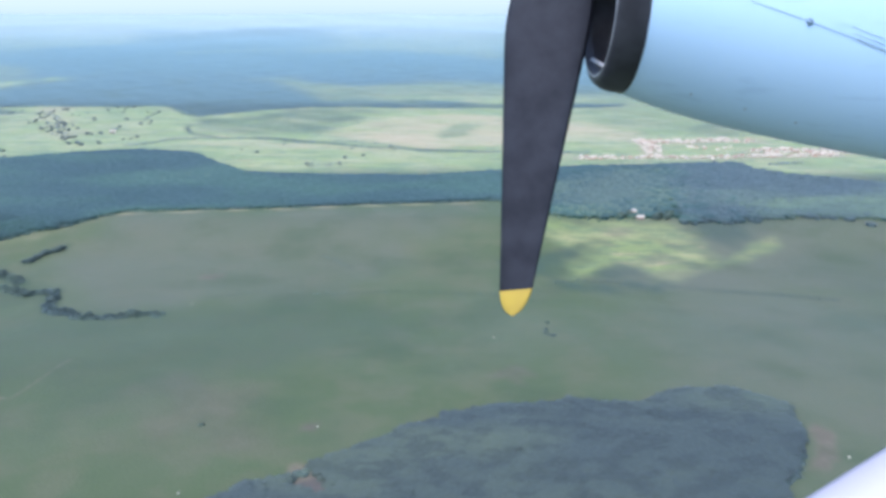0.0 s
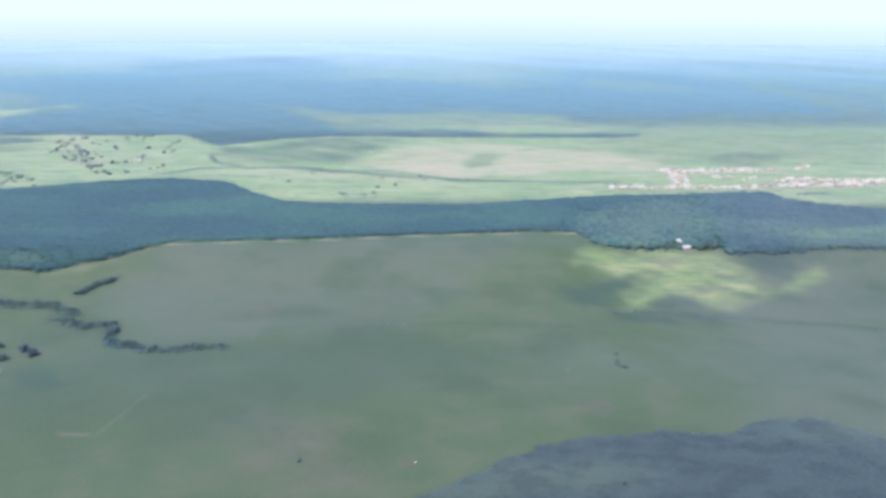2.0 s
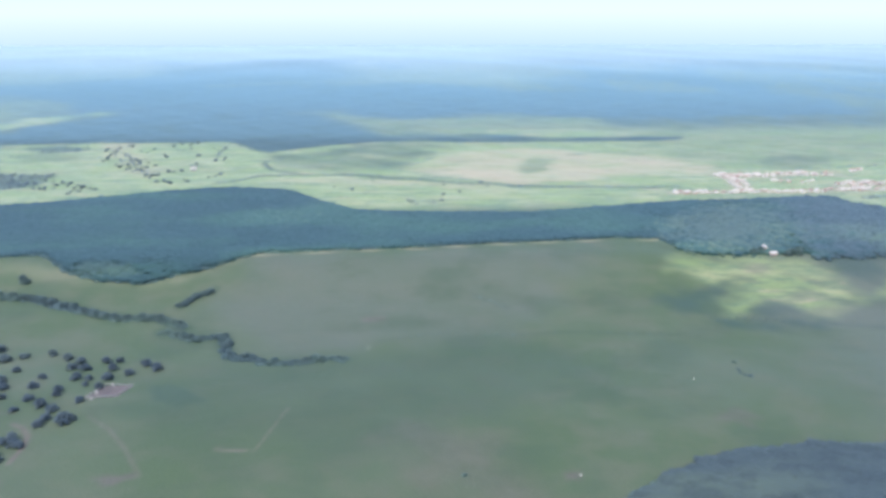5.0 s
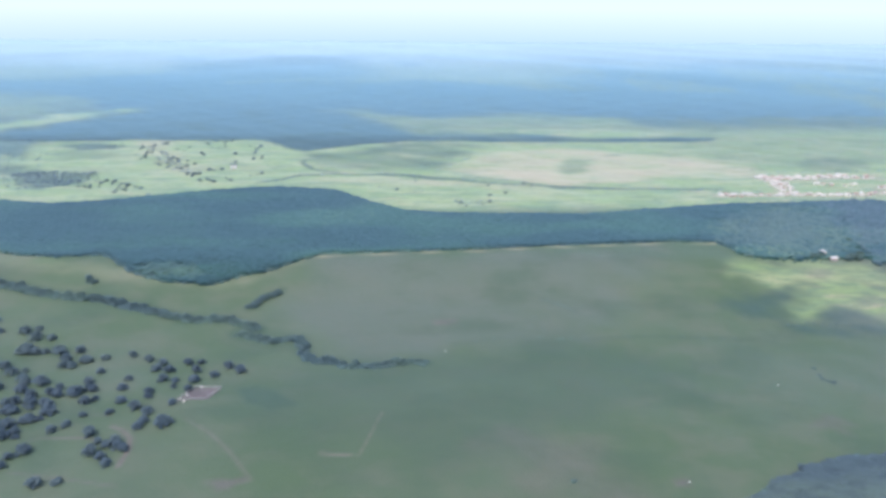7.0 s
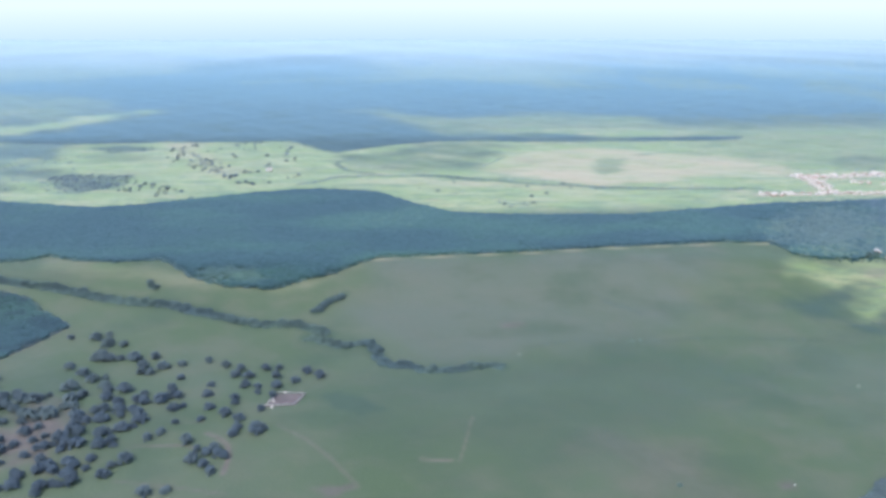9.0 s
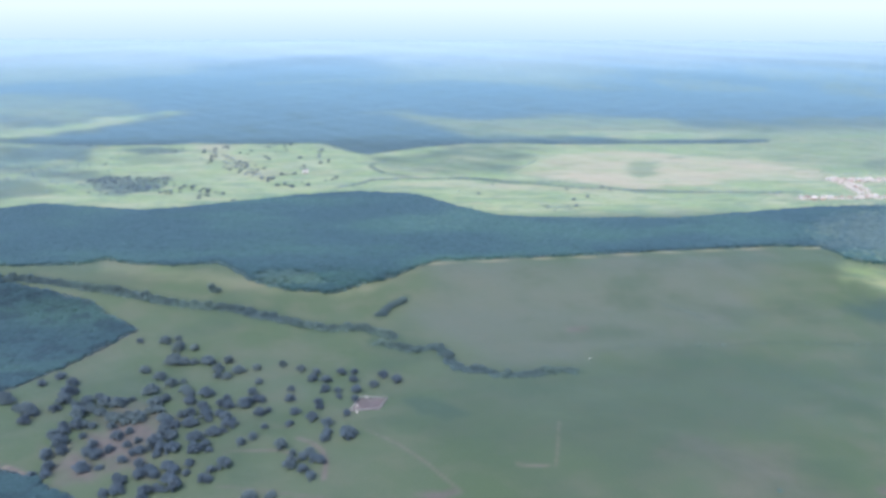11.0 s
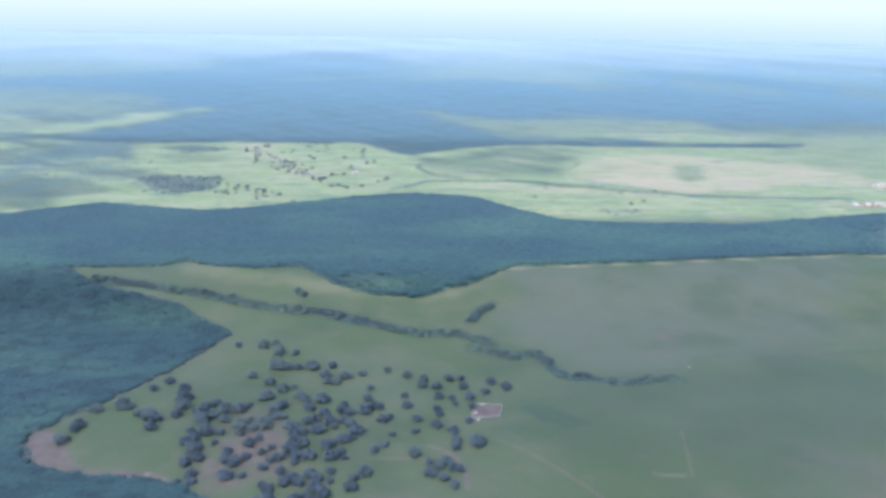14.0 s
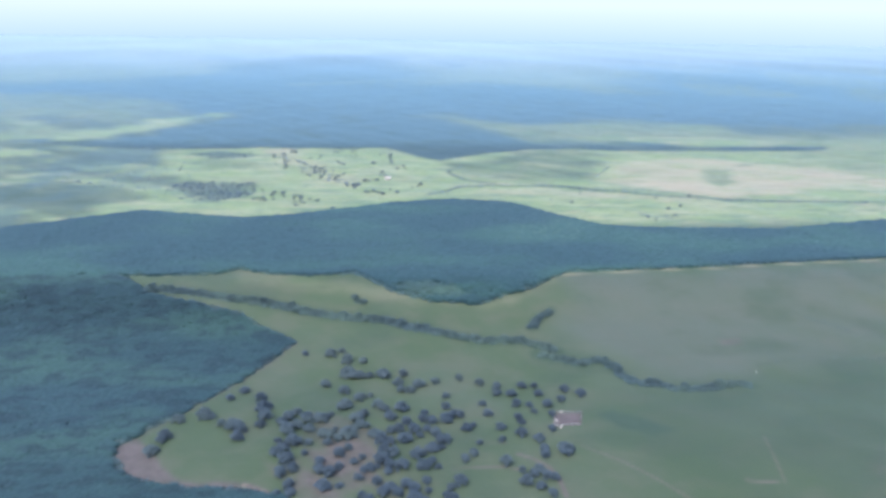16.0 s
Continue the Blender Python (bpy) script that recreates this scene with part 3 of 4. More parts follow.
    # greener growth, plus cloud shade painted by the farm and the east wood
    lush_shade = np.maximum.reduce([0.9 * patch(x, y, FARM_SHADE, 20, 6, 14), 0.55 * patch(x, y, GREEN_BELT, 70, 20, 40), 0.95 * patch(x, y, DARK_OVAL, 9, 4, 12), 0.8 * patch(x, y, FARM_SHADE_LOW, 12, 4, 14), 0.75 * patch(x, y, EAST_SHADE, 40, 14, 30), patch(x, y, EAST_SPUR_SHADE, 24, 8, 18), stripe(x, y, HEDGE, 2.0, 5) * 0.8, stripe(x, y, HEDGE_EAST, 3.0, 4), 0.5 * stripe(x, y, DARK_LINE, 0.8, 2), 0.8 * patch(x, y, SCRUB_EAST, 18, 6, 14), stripe(x, y, SCRUB_LINE, 3, 5),
                              stripe(x, y, STREAM, 7, 8), stripe(x, y, STREAM_SIDE, 7, 8), 0.8 * stripe(x, y, CLUMP, 5, 6), stripe(x, y, MEADOW_STREAM, 4, 4), stripe(x, y, MEADOW_LINE, 2, 4), stripe(x, y, MEADOW_DITCH, 3, 4), 0.7 * stripe(x, y, MEADOW_FENCE, 2, 4), 0.8 * patch(x, y, WOOD_SIDE, 30, 12, 40), 0.85 * patch(x, y, VEE_GREEN, 60, 20, 40) * soft(0.75 + 0.4 * waver(x, 2 * y, 60.0)), stripe(x, y, VEE_RING, 4, 5), 0.5 * patch(x, y, TOWN_GREEN, 40, 15, 30), 0.4 * patch(x, y, TAN_GREEN, 20, 8, 16), 0.5 * patch(x, y, SHADE_WEST, 50, 18, 30), 0.7 * stripe(x, y, MEADOW_DASH, 3, 3)])
    # a grey field, and two eastward ramps that paint window glare on the grass
    grey = np.maximum.reduce([0.55 * patch(x, y, FIELD_GREY, 50, 14, 30), 0.5 * soft((x - 60 - 0.3 * (y - 400)) / 150) * (1 - soft((y - 560) / 60)),
                              0.75 * soft((x - 90) / 90) * soft((y - 520) / 40) * (1 - soft((y - 700) / 60))])
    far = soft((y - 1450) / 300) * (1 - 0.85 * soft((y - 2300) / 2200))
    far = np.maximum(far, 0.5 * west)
    pale *= 1 - 0.8 * lush_shade * (y > 830)
    pale *= 1 - 0.28 * soft((x - 150) / 200) * soft((y - 1080) / 120)
    woods *= 1 - 0.35 * patch(x, y, GLADE, 14, 4)
    clear = np.maximum.reduce([patch(x, y, SPIT, 110, 40, 60), 0.9 * patch(x, y, FAR_CLEARING, 90, 30, 60), 0.8 * patch(x, y, FAR_GRASS, 160, 60, 120), 0.8 * patch(x, y, STREAK, 120, 40, 80), stripe(x, y, FAR_STRIP, 14, 20)])
    # wood is thinned in the far west to paint its paler haze
    clear = np.maximum.reduce([clear, 0.75 * patch(x, y, FAR_WEST_HAZE, 300, 90, 160), 0.8 * patch(x, y, FAR_EAST, 200, 70, 120)])
    woods *= 1 - clear
    far *= 1 - clear
    woods = np.maximum.reduce([woods, 0.9 * patch(x, y, FAR_EAST_WOOD, 160, 60, 120) * (1 - clear), 0.85 * patch(x, y, FAR_CORE, 300, 90, 150) * (1 - clear), 0.6 * patch(x, y, WEST_STREAK, 20, 8, 30)])
    # painted cloud shade and the hedge band, darkened further with the wood tone
    woods = np.maximum(woods, 0.4 * np.maximum.reduce([patch(x, y, FARM_SHADE, 24, 9, 12), patch(x, y, FARM_SHADE_LOW, 12, 5, 12), 1.6 * patch(x, y, SCRUB_EAST, 12, 4, 12), stripe(x, y, HEDGE_EAST, 2, 4)]) * soft(0.7 + 0.6 * waver(x, y, 16.0)))
    woods = np.maximum.reduce([woods, 0.15 * patch(x, y, DARK_OVAL, 10, 4, 12), 0.6 * patch(x, y, EAST_SPUR_SHADE, 30, 10, 18)])
    woods = np.maximum(woods, 0.5 * patch(x, y, GROVE_BED, 25, 12, 25))
    lush_shade = np.maximum(lush_shade, 0.7 * west * soft(0.5 + 0.8 * waver(x, y, 70.0)))
    # plain and veil rise with distance and drive the painted haze
    for name, v in (("wood", woods), ("pale", pale * (1 - 0.9 * woods)), ("tan", tan), ("earth", earth), ("lush_shade", lush_shade), ("grey", grey), ("far", far), ("plain", np.maximum(0.13 * soft((y - 760) / 120), np.clip(np.log(np.maximum(y, 1) / 1300) / math.log(5000 / 1300), 0, 1) ** 0.65)), ("veil", soft((y - 1900) / 2600))):
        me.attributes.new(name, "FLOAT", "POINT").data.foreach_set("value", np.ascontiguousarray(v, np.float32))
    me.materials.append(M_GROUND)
    me.polygons.foreach_set("use_smooth", np.ones(len(faces), bool))
    return tagged(new("ground", me), "green grassland plain with paler meadows and bare earth", "ground", kind="structure")


def grid_mesh(name, verts, faces):
    me = bpy.data.meshes.new(name)
    k = faces.shape[1]
    me.vertices.add(len(verts)), me.loops.add(faces.size), me.polygons.add(len(faces))
    me.vertices.foreach_set("co", np.ascontiguousarray(verts, np.float32).ravel())
    me.loops.foreach_set("vertex_index", np.ascontiguousarray(faces, np.int32).ravel())
    me.polygons.foreach_set("loop_start", np.arange(0, faces.size, k, dtype=np.int32))
    me.update(calc_edges=True)
    return me


ground()


# ---- woods ----
def lump(seed, sub, squash=0.8, rough=0.4):
    """An uneven clump: vertices and triangles."""
    bm = bmesh.new()
    bmesh.ops.create_icosphere(bm, subdivisions=sub, radius=1)
    for v in bm.verts:
        v.co *= 1 + rough * noise.noise(v.co * 1.7 + Vector((seed * 7.3, seed * 1.1, 0)))* 1.6
        v.co.z *= squash
    bm.verts.index_update()
    verts = np.array([v.co[:] for v in bm.verts])
    faces = np.array([[v.index for v in f.verts] for f in bm.faces])
    bm.free()
    return verts, faces


def clumps(places):
    """Joins (x, y, z, radius, sub, seed) clumps to one set of vertices and triangles."""
    vs, fs, n = [], [], 0
    for x, y, z, r, sub, seed in places:
        v, f = lump(seed, sub)
        vs.append(v * r + (x, y, z)), fs.append(f + n)
        n += len(v)
    return np.concatenate(vs), np.concatenate(fs)


def sprays(rng, spots_at, outward, low, high, wild):
    """Leafy sprays: small bent leaves of two triangles each, at places, facing roughly outward."""
    n = len(spots_at)
    face = outward + wild * rng.normal(size=(n, 3))
    face /= np.linalg.norm(face, axis=1)[:, None] + 1e-9
    side = np.cross(face, rng.normal(size=(n, 3)))
    side /= np.linalg.norm(side, axis=1)[:, None] + 1e-9
    tip = np.cross(face, side)
    r = rng.uniform(low, high, n)[:, None]
    bend = -0.25 * r * face
    verts = np.stack([spots_at - r * side + bend, spots_at - 0.8 * r * tip, spots_at + r * side + bend, spots_at + 0.8 * r * tip], 1).reshape(-1, 3)
    k = 4 * np.arange(n)[:, None]
    return verts, np.concatenate([k + [0, 1, 3], k + [1, 2, 3]])


def canopy_shapes(rng, count):
    """Forest crowns of unit radius made of sprays: a flat dome with a skirt."""
    out = []
    for i in range(count):
        w, d = rng.uniform(0, 6.28, 9), np.sqrt(rng.uniform(0, 0.75, 9))
        top = np.stack([d * np.cos(w), d * np.sin(w), 0.78 + 0.6 * (1 - d * d)], -1)
        up = np.stack([0.6 * d * np.cos(w), 0.6 * d * np.sin(w), np.ones(9)], -1)
        w = rng.uniform(0, 6.28) + np.arange(7) * 0.9
        hem = np.stack([0.7 * np.cos(w), 0.7 * np.sin(w), np.full(7, 0.3)], -1)
        flat = np.stack([np.cos(w), np.sin(w), np.full(7, 0.9)], -1)
        out.append(join([sprays(rng, top, up, 0.42, 0.62, 0.2), sprays(rng, hem, flat, 0.65, 0.85, 0.1)]))
    return out


def join(pieces):
    vs, fs, n = [], [], 0
    for v, f in pieces:
        vs.append(np.asarray(v, float)), fs.append(np.asarray(f) + n)
        n += len(v)
    return np.concatenate(vs), np.concatenate(fs)


def scatter(rng, poly, step, x0, x1, y0, y1, loose=0.0):
    """Uneven places about step metres apart within a polygon."""
    gx, gy = np.meshgrid(np.arange(x0, x1, step), np.arange(y0, y1, step * 0.9))
    gx = gx + rng.uniform(-0.45, 0.45, gx.shape) * step
    gy = gy + rng.uniform(-0.45, 0.45, gy.shape) * step
    fuzz = loose * rng.normal(size=gx.shape)
    keep = inside(gx + 3 * waver(gx, gy, 13.0) + fuzz, gy + 3 * waver(gy, gx, 11.0) + fuzz, poly)
    return gx[keep], gy[keep]


def forest(name, label, rng, poly, step, box, size, material, shapes, base=0.45, tall=0.27, but=None, loose=0.0, within=None):
    x, y = scatter(rng, poly, step, *box, loose)
    if within:
        keep = inside(x, y, within)
        x, y = x[keep], y[keep]
    if but:
        for poly in but:
            k = 30 if poly is WOOD_SUNLIT or poly is WOOD_EAST else 12 if poly is WOOD_PALE else 1.5
            out = ~inside(x + k * rng.normal(size=len(x)), y + k * rng.normal(size=len(x)), poly)
            x, y = x[out], y[out]
    # the visible country only: a wide fan from the flight
    keep = (x > -620 - 0.72 * y) & (x < 130 + 0.72 * y)
    x, y = x[keep], y[keep]
    z = height(x, y) + 6.0 * soft((y - 1500) / 1500) * waver(x, y, 420.0)
    r = size * rng.uniform(0.7, 1.25, len(x)) * (1 + 0.18 * waver(x, y, 45.0))
    kind = rng.randint(0, len(shapes), len(x))
    lift = 1 + 0.1 * rng.uniform(-1, 1, len(x)) + 0.12 * waver(x, y, 30.0)
    turn = rng.uniform(0, 6.28, len(x))
    vs, fs, n = [], [], 0
    for k, (v, f) in enumerate(shapes):
        pick = kind == k
        c, s = np.cos(turn[pick])[:, None], np.sin(turn[pick])[:, None]
        rr = r[pick][:, None]
        w = np.stack([(v[:, 0] * c - v[:, 1] * s) * rr + x[pick][:, None], (v[:, 0] * s + v[:, 1] * c) * rr + y[pick][:, None],
                      np.where(v[:, 2] > 0.75, (v[:, 2] - 0.75) * tall * rr, 0) + base * size * lift[pick][:, None] * np.clip((v[:, 2] - 0.05) / 0.7, -0.1, 1) + z[pick][:, None]], -1)
        vs.append(w.reshape(-1, 3))
        fs.append((f[None] + (np.arange(pick.sum()) * len(v))[:, None, None] + n).reshape(-1, 3))
        n += w.shape[0] * w.shape[1]
    faces = np.concatenate(fs)
    me = grid_mesh(name, np.concatenate(vs), faces)
    me.materials.append(material)
    return tagged(new(name, me), label, "forest", kind="stuff")


rng = np.random.RandomState(11)
SMALL = canopy_shapes(rng, 12)
forest("forest", "dense blue-green woodland across the slope", rng, WOOD_MAIN, 3.7, (-1300, 800, 590, 1000), 4.3, M_WOOD, SMALL, but=[WOOD_SUNLIT, WOOD_EAST, GLADE])
forest("forest", "woodland below the village, leaves paled for haze", rng, [p for p in WOOD_MAIN if p[0] > 240] + [(265, 800), (245, 700)], 3.8, (240, 760, 590, 930), 4.0, M_HAZY, SMALL, but=[WOOD_SUNLIT, WOOD_PALE], loose=4.0)
forest("forest", "woodland above the farm, leaves coloured as sunlit", rng, WOOD_SUNLIT, 3.8, (40, 360, 620, 940), 4.0, M_EAST, SMALL, loose=24.0, within=WOOD_MAIN)
forest("forest", "paler green woodland fringe below the village", rng, WOOD_PALE, 3.9, (260, 760, 640, 800), 4.0, M_EAST, SMALL, loose=6.0, within=WOOD_MAIN)
# a sunlit break in the wood, painted as brighter leaves
forest("forest", "woodland trees coloured as a sunlit patch", rng, WOOD_BRIGHT, 5.5, (-430, -220, 700, 960), 4.1, M_MIX, SMALL, loose=20.0, within=WOOD_MAIN)
# full-height lighter canopy added where the wood opens to a grassy glade
forest("forest", "light green canopy in place of an open woodland glade", rng, GLADE, 3.6, (-620, -380, 560, 740), 3.8, M_MIX, SMALL, loose=4.0, within=WOOD_MAIN)
forest("forest", "dense blue-green tree plantation with straight edges", rng, WOOD_WEST, 3.3, (-1150, -590, 425, 700), 3.6, M_PLANT, SMALL)
forest("forest", "blue-green woodland beside bare brown soil", rng, WOOD_LOW, 3.1, (-950, -500, 240, 430), 3.4, M_PLANT, SMALL)
forest("forest", "dark blue-green rounded wood in open grassland", rng, WOOD_NEAR, 2.8, (-150, 220, 220, 385), 3.6, M_NEAR, SMALL, but=[BARE_GLADE])


# ---- single trees ----
def part(name, verts, faces, material, parent, label="", smooth=True):
    me = grid_mesh(name, np.asarray(verts, float), np.asarray(faces))
    me.polygons.foreach_set("use_smooth", np.full(len(faces), smooth))
    me.materials.append(material)
    ob = new(name, me)
    ob.parent = parent
    return tagged(ob, label)


def limb(a, b, ra, rb, sides=6):
    """A tapered round bar from a to b, in triangles."""
    a, b = Vector(a), Vector(b)
    q = (b - a).to_track_quat("Z", "Y")
    vs = []
    for p, r in ((a, ra), (b, rb)):
        for i in range(sides):
            w = 2 * math.pi * i / sides
            vs.append(tuple(p + q @ Vector((r * math.cos(w), r * math.sin(w), 0))))
    fs = []
    for i in range(sides):
        j = (i + 1) % sides
        fs += [(i, j, sides + j), (i, sides + j, sides + i)]
    fs += [(0, i + 1, i) for i in range(1, sides - 1)] + [(sides, sides + i, sides + i + 1) for i in range(1, sides - 1)]
    return np.array(vs), np.array(fs)


def tree(seed, radius, tall, material, label, group, flat=0.6, name="tree"):
    """A tree on its foot: tapered trunk with limbs, and a crown of many clumps with gaps."""
    r = random.Random(seed)
    root = new(name)
    tagged(root, label, "tree", group)
    top = tall * 0.5
    bars = [limb((0, 0, -0.5), (0.1, 0, top), radius * 0.1, radius * 0.06)]
    places = []
    for i in range(9):
        w = 2 * math.pi * i / 9 + r.uniform(-0.4, 0.4)
        d = radius * r.uniform(0.25, 0.62)
        z = tall * r.uniform(0.32, 0.72)
        bars.append(limb((0.1, 0, top * r.uniform(0.7, 1)), (d * math.cos(w), d * math.sin(w), z), radius * 0.05, radius * 0.02, 5))
        places.append((d * math.cos(w), d * math.sin(w), z, radius * r.uniform(0.32, 0.46), 2, r.uniform(0, 90)))
    for i in range(22):
        w, d = r.uniform(0, 6.28), radius * math.sqrt(r.uniform(0.02, 1))
        z = tall * (0.93 - 0.62 * (d / radius) ** 2 * r.uniform(0.6, 1.2))
        places.append((d * math.cos(w), d * math.sin(w), z, radius * r.uniform(0.14, 0.27), 1, r.uniform(0, 90)))
    places.append((0, 0, tall * 0.55, radius * 0.6, 2, r.uniform(0, 90)))
    part("trunk", *join(bars), M_BARK, root)
    # sprays of leaves stand off the clumps, so that the outline is ragged
    g = np.random.RandomState(seed)
    bits = []
    for x, y, z, q, sub, k in places:
        n = 30 if sub == 2 else 13
        way = g.normal(size=(n, 3)) + (0, 0, 0.3)
        way /= np.linalg.norm(way, axis=1)[:, None]
        bits.append(sprays(g, np.array((x, y, z)) + way * q * g.uniform(0.75, 1.25, (n, 1)) * (1, 1, 0.8), way * (1, 1, 0.4) + (0, 0, 0.95), 0.09 * radius, 0.17 * radius, 0.35))
    core = clumps([(x, y, z, 0.66 * q, 1, k) for x, y, z, q, sub, k in places])
    part("crown", *join([core] + bits), material, root, smooth=False)
    return root


def spots(places, kinds, rng, low, high):
    """Copies of tree kinds at the places; the first of each kind stands at its first place."""
    fresh = list(kinds)
    for i, (x, y) in enumerate(places):
        s = rng.uniform(low, high)
        m = pose(x, y, rest(x, y) - 0.7 * s, 0, 0, rng.uniform(0, 360)) @ Matrix.Diagonal((s, s * rng.uniform(0.88, 1.12), s * rng.uniform(0.85, 1.05), 1))
        k = kinds[rng.randint(len(kinds))]
        if k in fresh:
            k.matrix_basis = m
            fresh.remove(k)
        else:
            c = copy_thing(k, Matrix())
            c.matrix_basis = m
    for k in fresh:
        for c in list(k.children):
            bpy.data.objects.remove(c)
        bpy.data.objects.remove(k)


SAVANNA = "dark green spreading tree standing in open grass"
for places, seed, low, high in ((GROVE_BIG, 1, 1.08, 1.35), (GROVE_MID_WEST, 2, 0.84, 1.08), (GROVE_MID_EAST, 3, 0.82, 1.05), (GROVE_SMALL_WEST, 4, 0.58, 0.8), (GROVE_SMALL_EAST, 5, 0.58, 0.8)):
    spots(places, [tree(10 * seed + i, 4.3, 6.5, M_TREE, SAVANNA, "trees in the savanna") for i in range(4)], rng, low, high)


def along(line, step, wide, rng):
    """Places about step metres apart along a line, up to wide metres to its sides."""
    out = []
    for (ax, ay), (bx, by) in zip(line, line[1:]):
        d = math.hypot(bx - ax, by - ay)
        for i in range(max(1, int(d / step))):
            k = (i + rng.uniform(0, 1)) * step / d
            s = rng.uniform(-wide, wide)
            out.append((ax + k * (bx - ax) - s * (by - ay) / d, ay + k * (by - ay) + s * (bx - ax) / d))
    return out


STREAMSIDE = "bushy green tree growing along the stream"
spots(along(STREAM, 5.5, 4.5, rng), [tree(70 + i, 3.7, 5.0, M_SHRUB, STREAMSIDE, "trees along the stream") for i in range(5)], rng, 0.5, 1.15)
spots(along(STREAM_SIDE, 5.5, 3.5, rng), [tree(80 + i, 3.8, 5.2, M_SHRUB, STREAMSIDE, "trees along the stream") for i in range(2)], rng, 0.5, 1.15)
spots(along(CLUMP, 4.5, 3.0, rng) + along(CLUMP_WEST, 4.5, 3.0, rng), [tree(90 + i, 3.8, 5.0, M_SHRUB, "low green tree in a small clump on grass", "trees in the clumps") for i in range(3)], rng, 0.6, 1.1)
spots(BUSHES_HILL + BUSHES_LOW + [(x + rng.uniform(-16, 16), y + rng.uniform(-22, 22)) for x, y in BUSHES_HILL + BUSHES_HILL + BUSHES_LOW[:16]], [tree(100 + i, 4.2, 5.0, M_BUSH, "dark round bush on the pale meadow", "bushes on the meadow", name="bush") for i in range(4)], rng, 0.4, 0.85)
spots([(214, 676), (220, 680), (226, 677), (231, 684), (190, 684), (182, 682)], [tree(120 + i, 4.0, 6.5, M_SHRUB, "dark leafy tree beside the farmhouse", "trees at the farm") for i in range(2)], rng, 0.9, 1.3)


spots(BUSHES_GRASS, [tree(140 + i, 1.5, 1.8, M_SHRUB, "small dark bush alone in the grass", "bushes in the grassland", name="bush") for i in range(3)], rng, 1.0, 1.6)


def bush_shape(g):
    """A low bush of unit radius: clumps under sprays of leaves."""
    v, f = clumps([(g.uniform(-0.3, 0.3), g.uniform(-0.3, 0.3), 0.5, 0.55, 1, g.uniform(0, 90)) for i in range(2)])
    way = g.normal(size=(24, 3)) + (0, 0, 0.6)
    way /= np.linalg.norm(way, axis=1)[:, None]
    return join([(v, f), sprays(g, way * g.uniform(0.6, 1.0, (24, 1)) + (0, 0, 0.35), way * (1, 1, 0.4) + (0, 0, 0.95), 0.2, 0.36, 0.35)])


BUSH = [bush_shape(rng) for i in range(6)]


def hedge(line, step, wide, size, label, material=None):
    """A broken line of low bushes, too many and small to count."""
    pieces = []
    for x, y in along(line, step, wide, rng):
        v, f = BUSH[rng.randint(len(BUSH))]
        r = size * rng.uniform(0.5, 1.3)
        pieces.append((v * (r * rng.uniform(0.8, 1.5), r, r * 0.8) + (x, y, rest(x, y) - 0.45 * r), f))
    verts, faces = join(pieces)
    me = grid_mesh("hedgerow", verts, faces)
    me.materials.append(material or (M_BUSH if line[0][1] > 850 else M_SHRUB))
    tagged(new("hedgerow", me), label, "hedge", kind="stuff")


def thicket(poly, step, size, label, material, loose=9.0):
    """Low bushes spread unevenly over a patch of ground, too many and small to count."""
    xs, ys = [p[0] for p in poly], [p[1] for p in poly]
    pieces = []
    for x, y in zip(*scatter(rng, poly, step, min(xs), max(xs), min(ys), max(ys), loose)):
        v, f = BUSH[rng.randint(len(BUSH))]
        r = size * rng.uniform(0.5, 1.3)
        pieces.append((v * (r * rng.uniform(0.9, 1.5), r, r * 0.8) + (x, y, rest(x, y) - 0.45 * r), f))
    me = grid_mesh("thicket", *join(pieces))
    me.materials.append(material)
    tagged(new("thicket", me), label, "bushes", kind="stuff")


# added low bushes, lightened in colour, cover the shaded gap under the canopies
hedge(WOOD_MAIN[1:20], 0.9, 2.2, 3.0, "leafy low edge of the woodland", M_RIM)
hedge(WOOD_MAIN[19:22], 4.0, 6.0, 2.2, "loose bushes at the thin edge of the woodland", M_EAST)
hedge(WOOD_WEST[1:9], 0.9, 2.0, 2.7, "leafy low edge of the plantation", M_HAZY)
hedge(WOOD_LOW[2:11], 0.9, 2.0, 2.6, "leafy low edge beside bare soil", M_HAZY)
hedge(WOOD_NEAR[:15], 0.9, 2.0, 2.4, "leafy low edge of the rounded wood", M_HAZY)
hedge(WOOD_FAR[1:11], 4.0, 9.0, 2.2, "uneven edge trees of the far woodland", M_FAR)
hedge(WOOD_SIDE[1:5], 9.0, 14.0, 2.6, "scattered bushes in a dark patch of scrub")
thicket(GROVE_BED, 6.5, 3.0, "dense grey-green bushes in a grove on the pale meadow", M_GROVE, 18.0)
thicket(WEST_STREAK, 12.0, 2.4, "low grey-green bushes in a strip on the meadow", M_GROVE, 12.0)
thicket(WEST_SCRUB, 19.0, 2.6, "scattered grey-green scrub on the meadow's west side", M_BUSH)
hedge(GROVE_SIDE, 3.0, 12, 2.4, "scattered low bushes on the meadow slope")
hedge(SCRUB_EAST[:4], 1.6, 5, 1.2, "low dark scrub beside the farm meadow")
hedge(HEDGE_EAST, 6.0, 2.0, 1.1, "broken low green hedge across the grassland")
hedge(HEDGE, 7.0, 1.5, 1.2, "sparse low scrub along a shallow ditch")
hedge(SCRUB_LINE, 3.0, 2.0, 1.2, "short line of low scrub on the slope")
hedge(STREAM, 0.4, 4.6, 2.5, "low green undergrowth along the stream")
hedge(STREAM_SIDE, 0.4, 4.6, 2.4, "low green undergrowth along the lower stream")
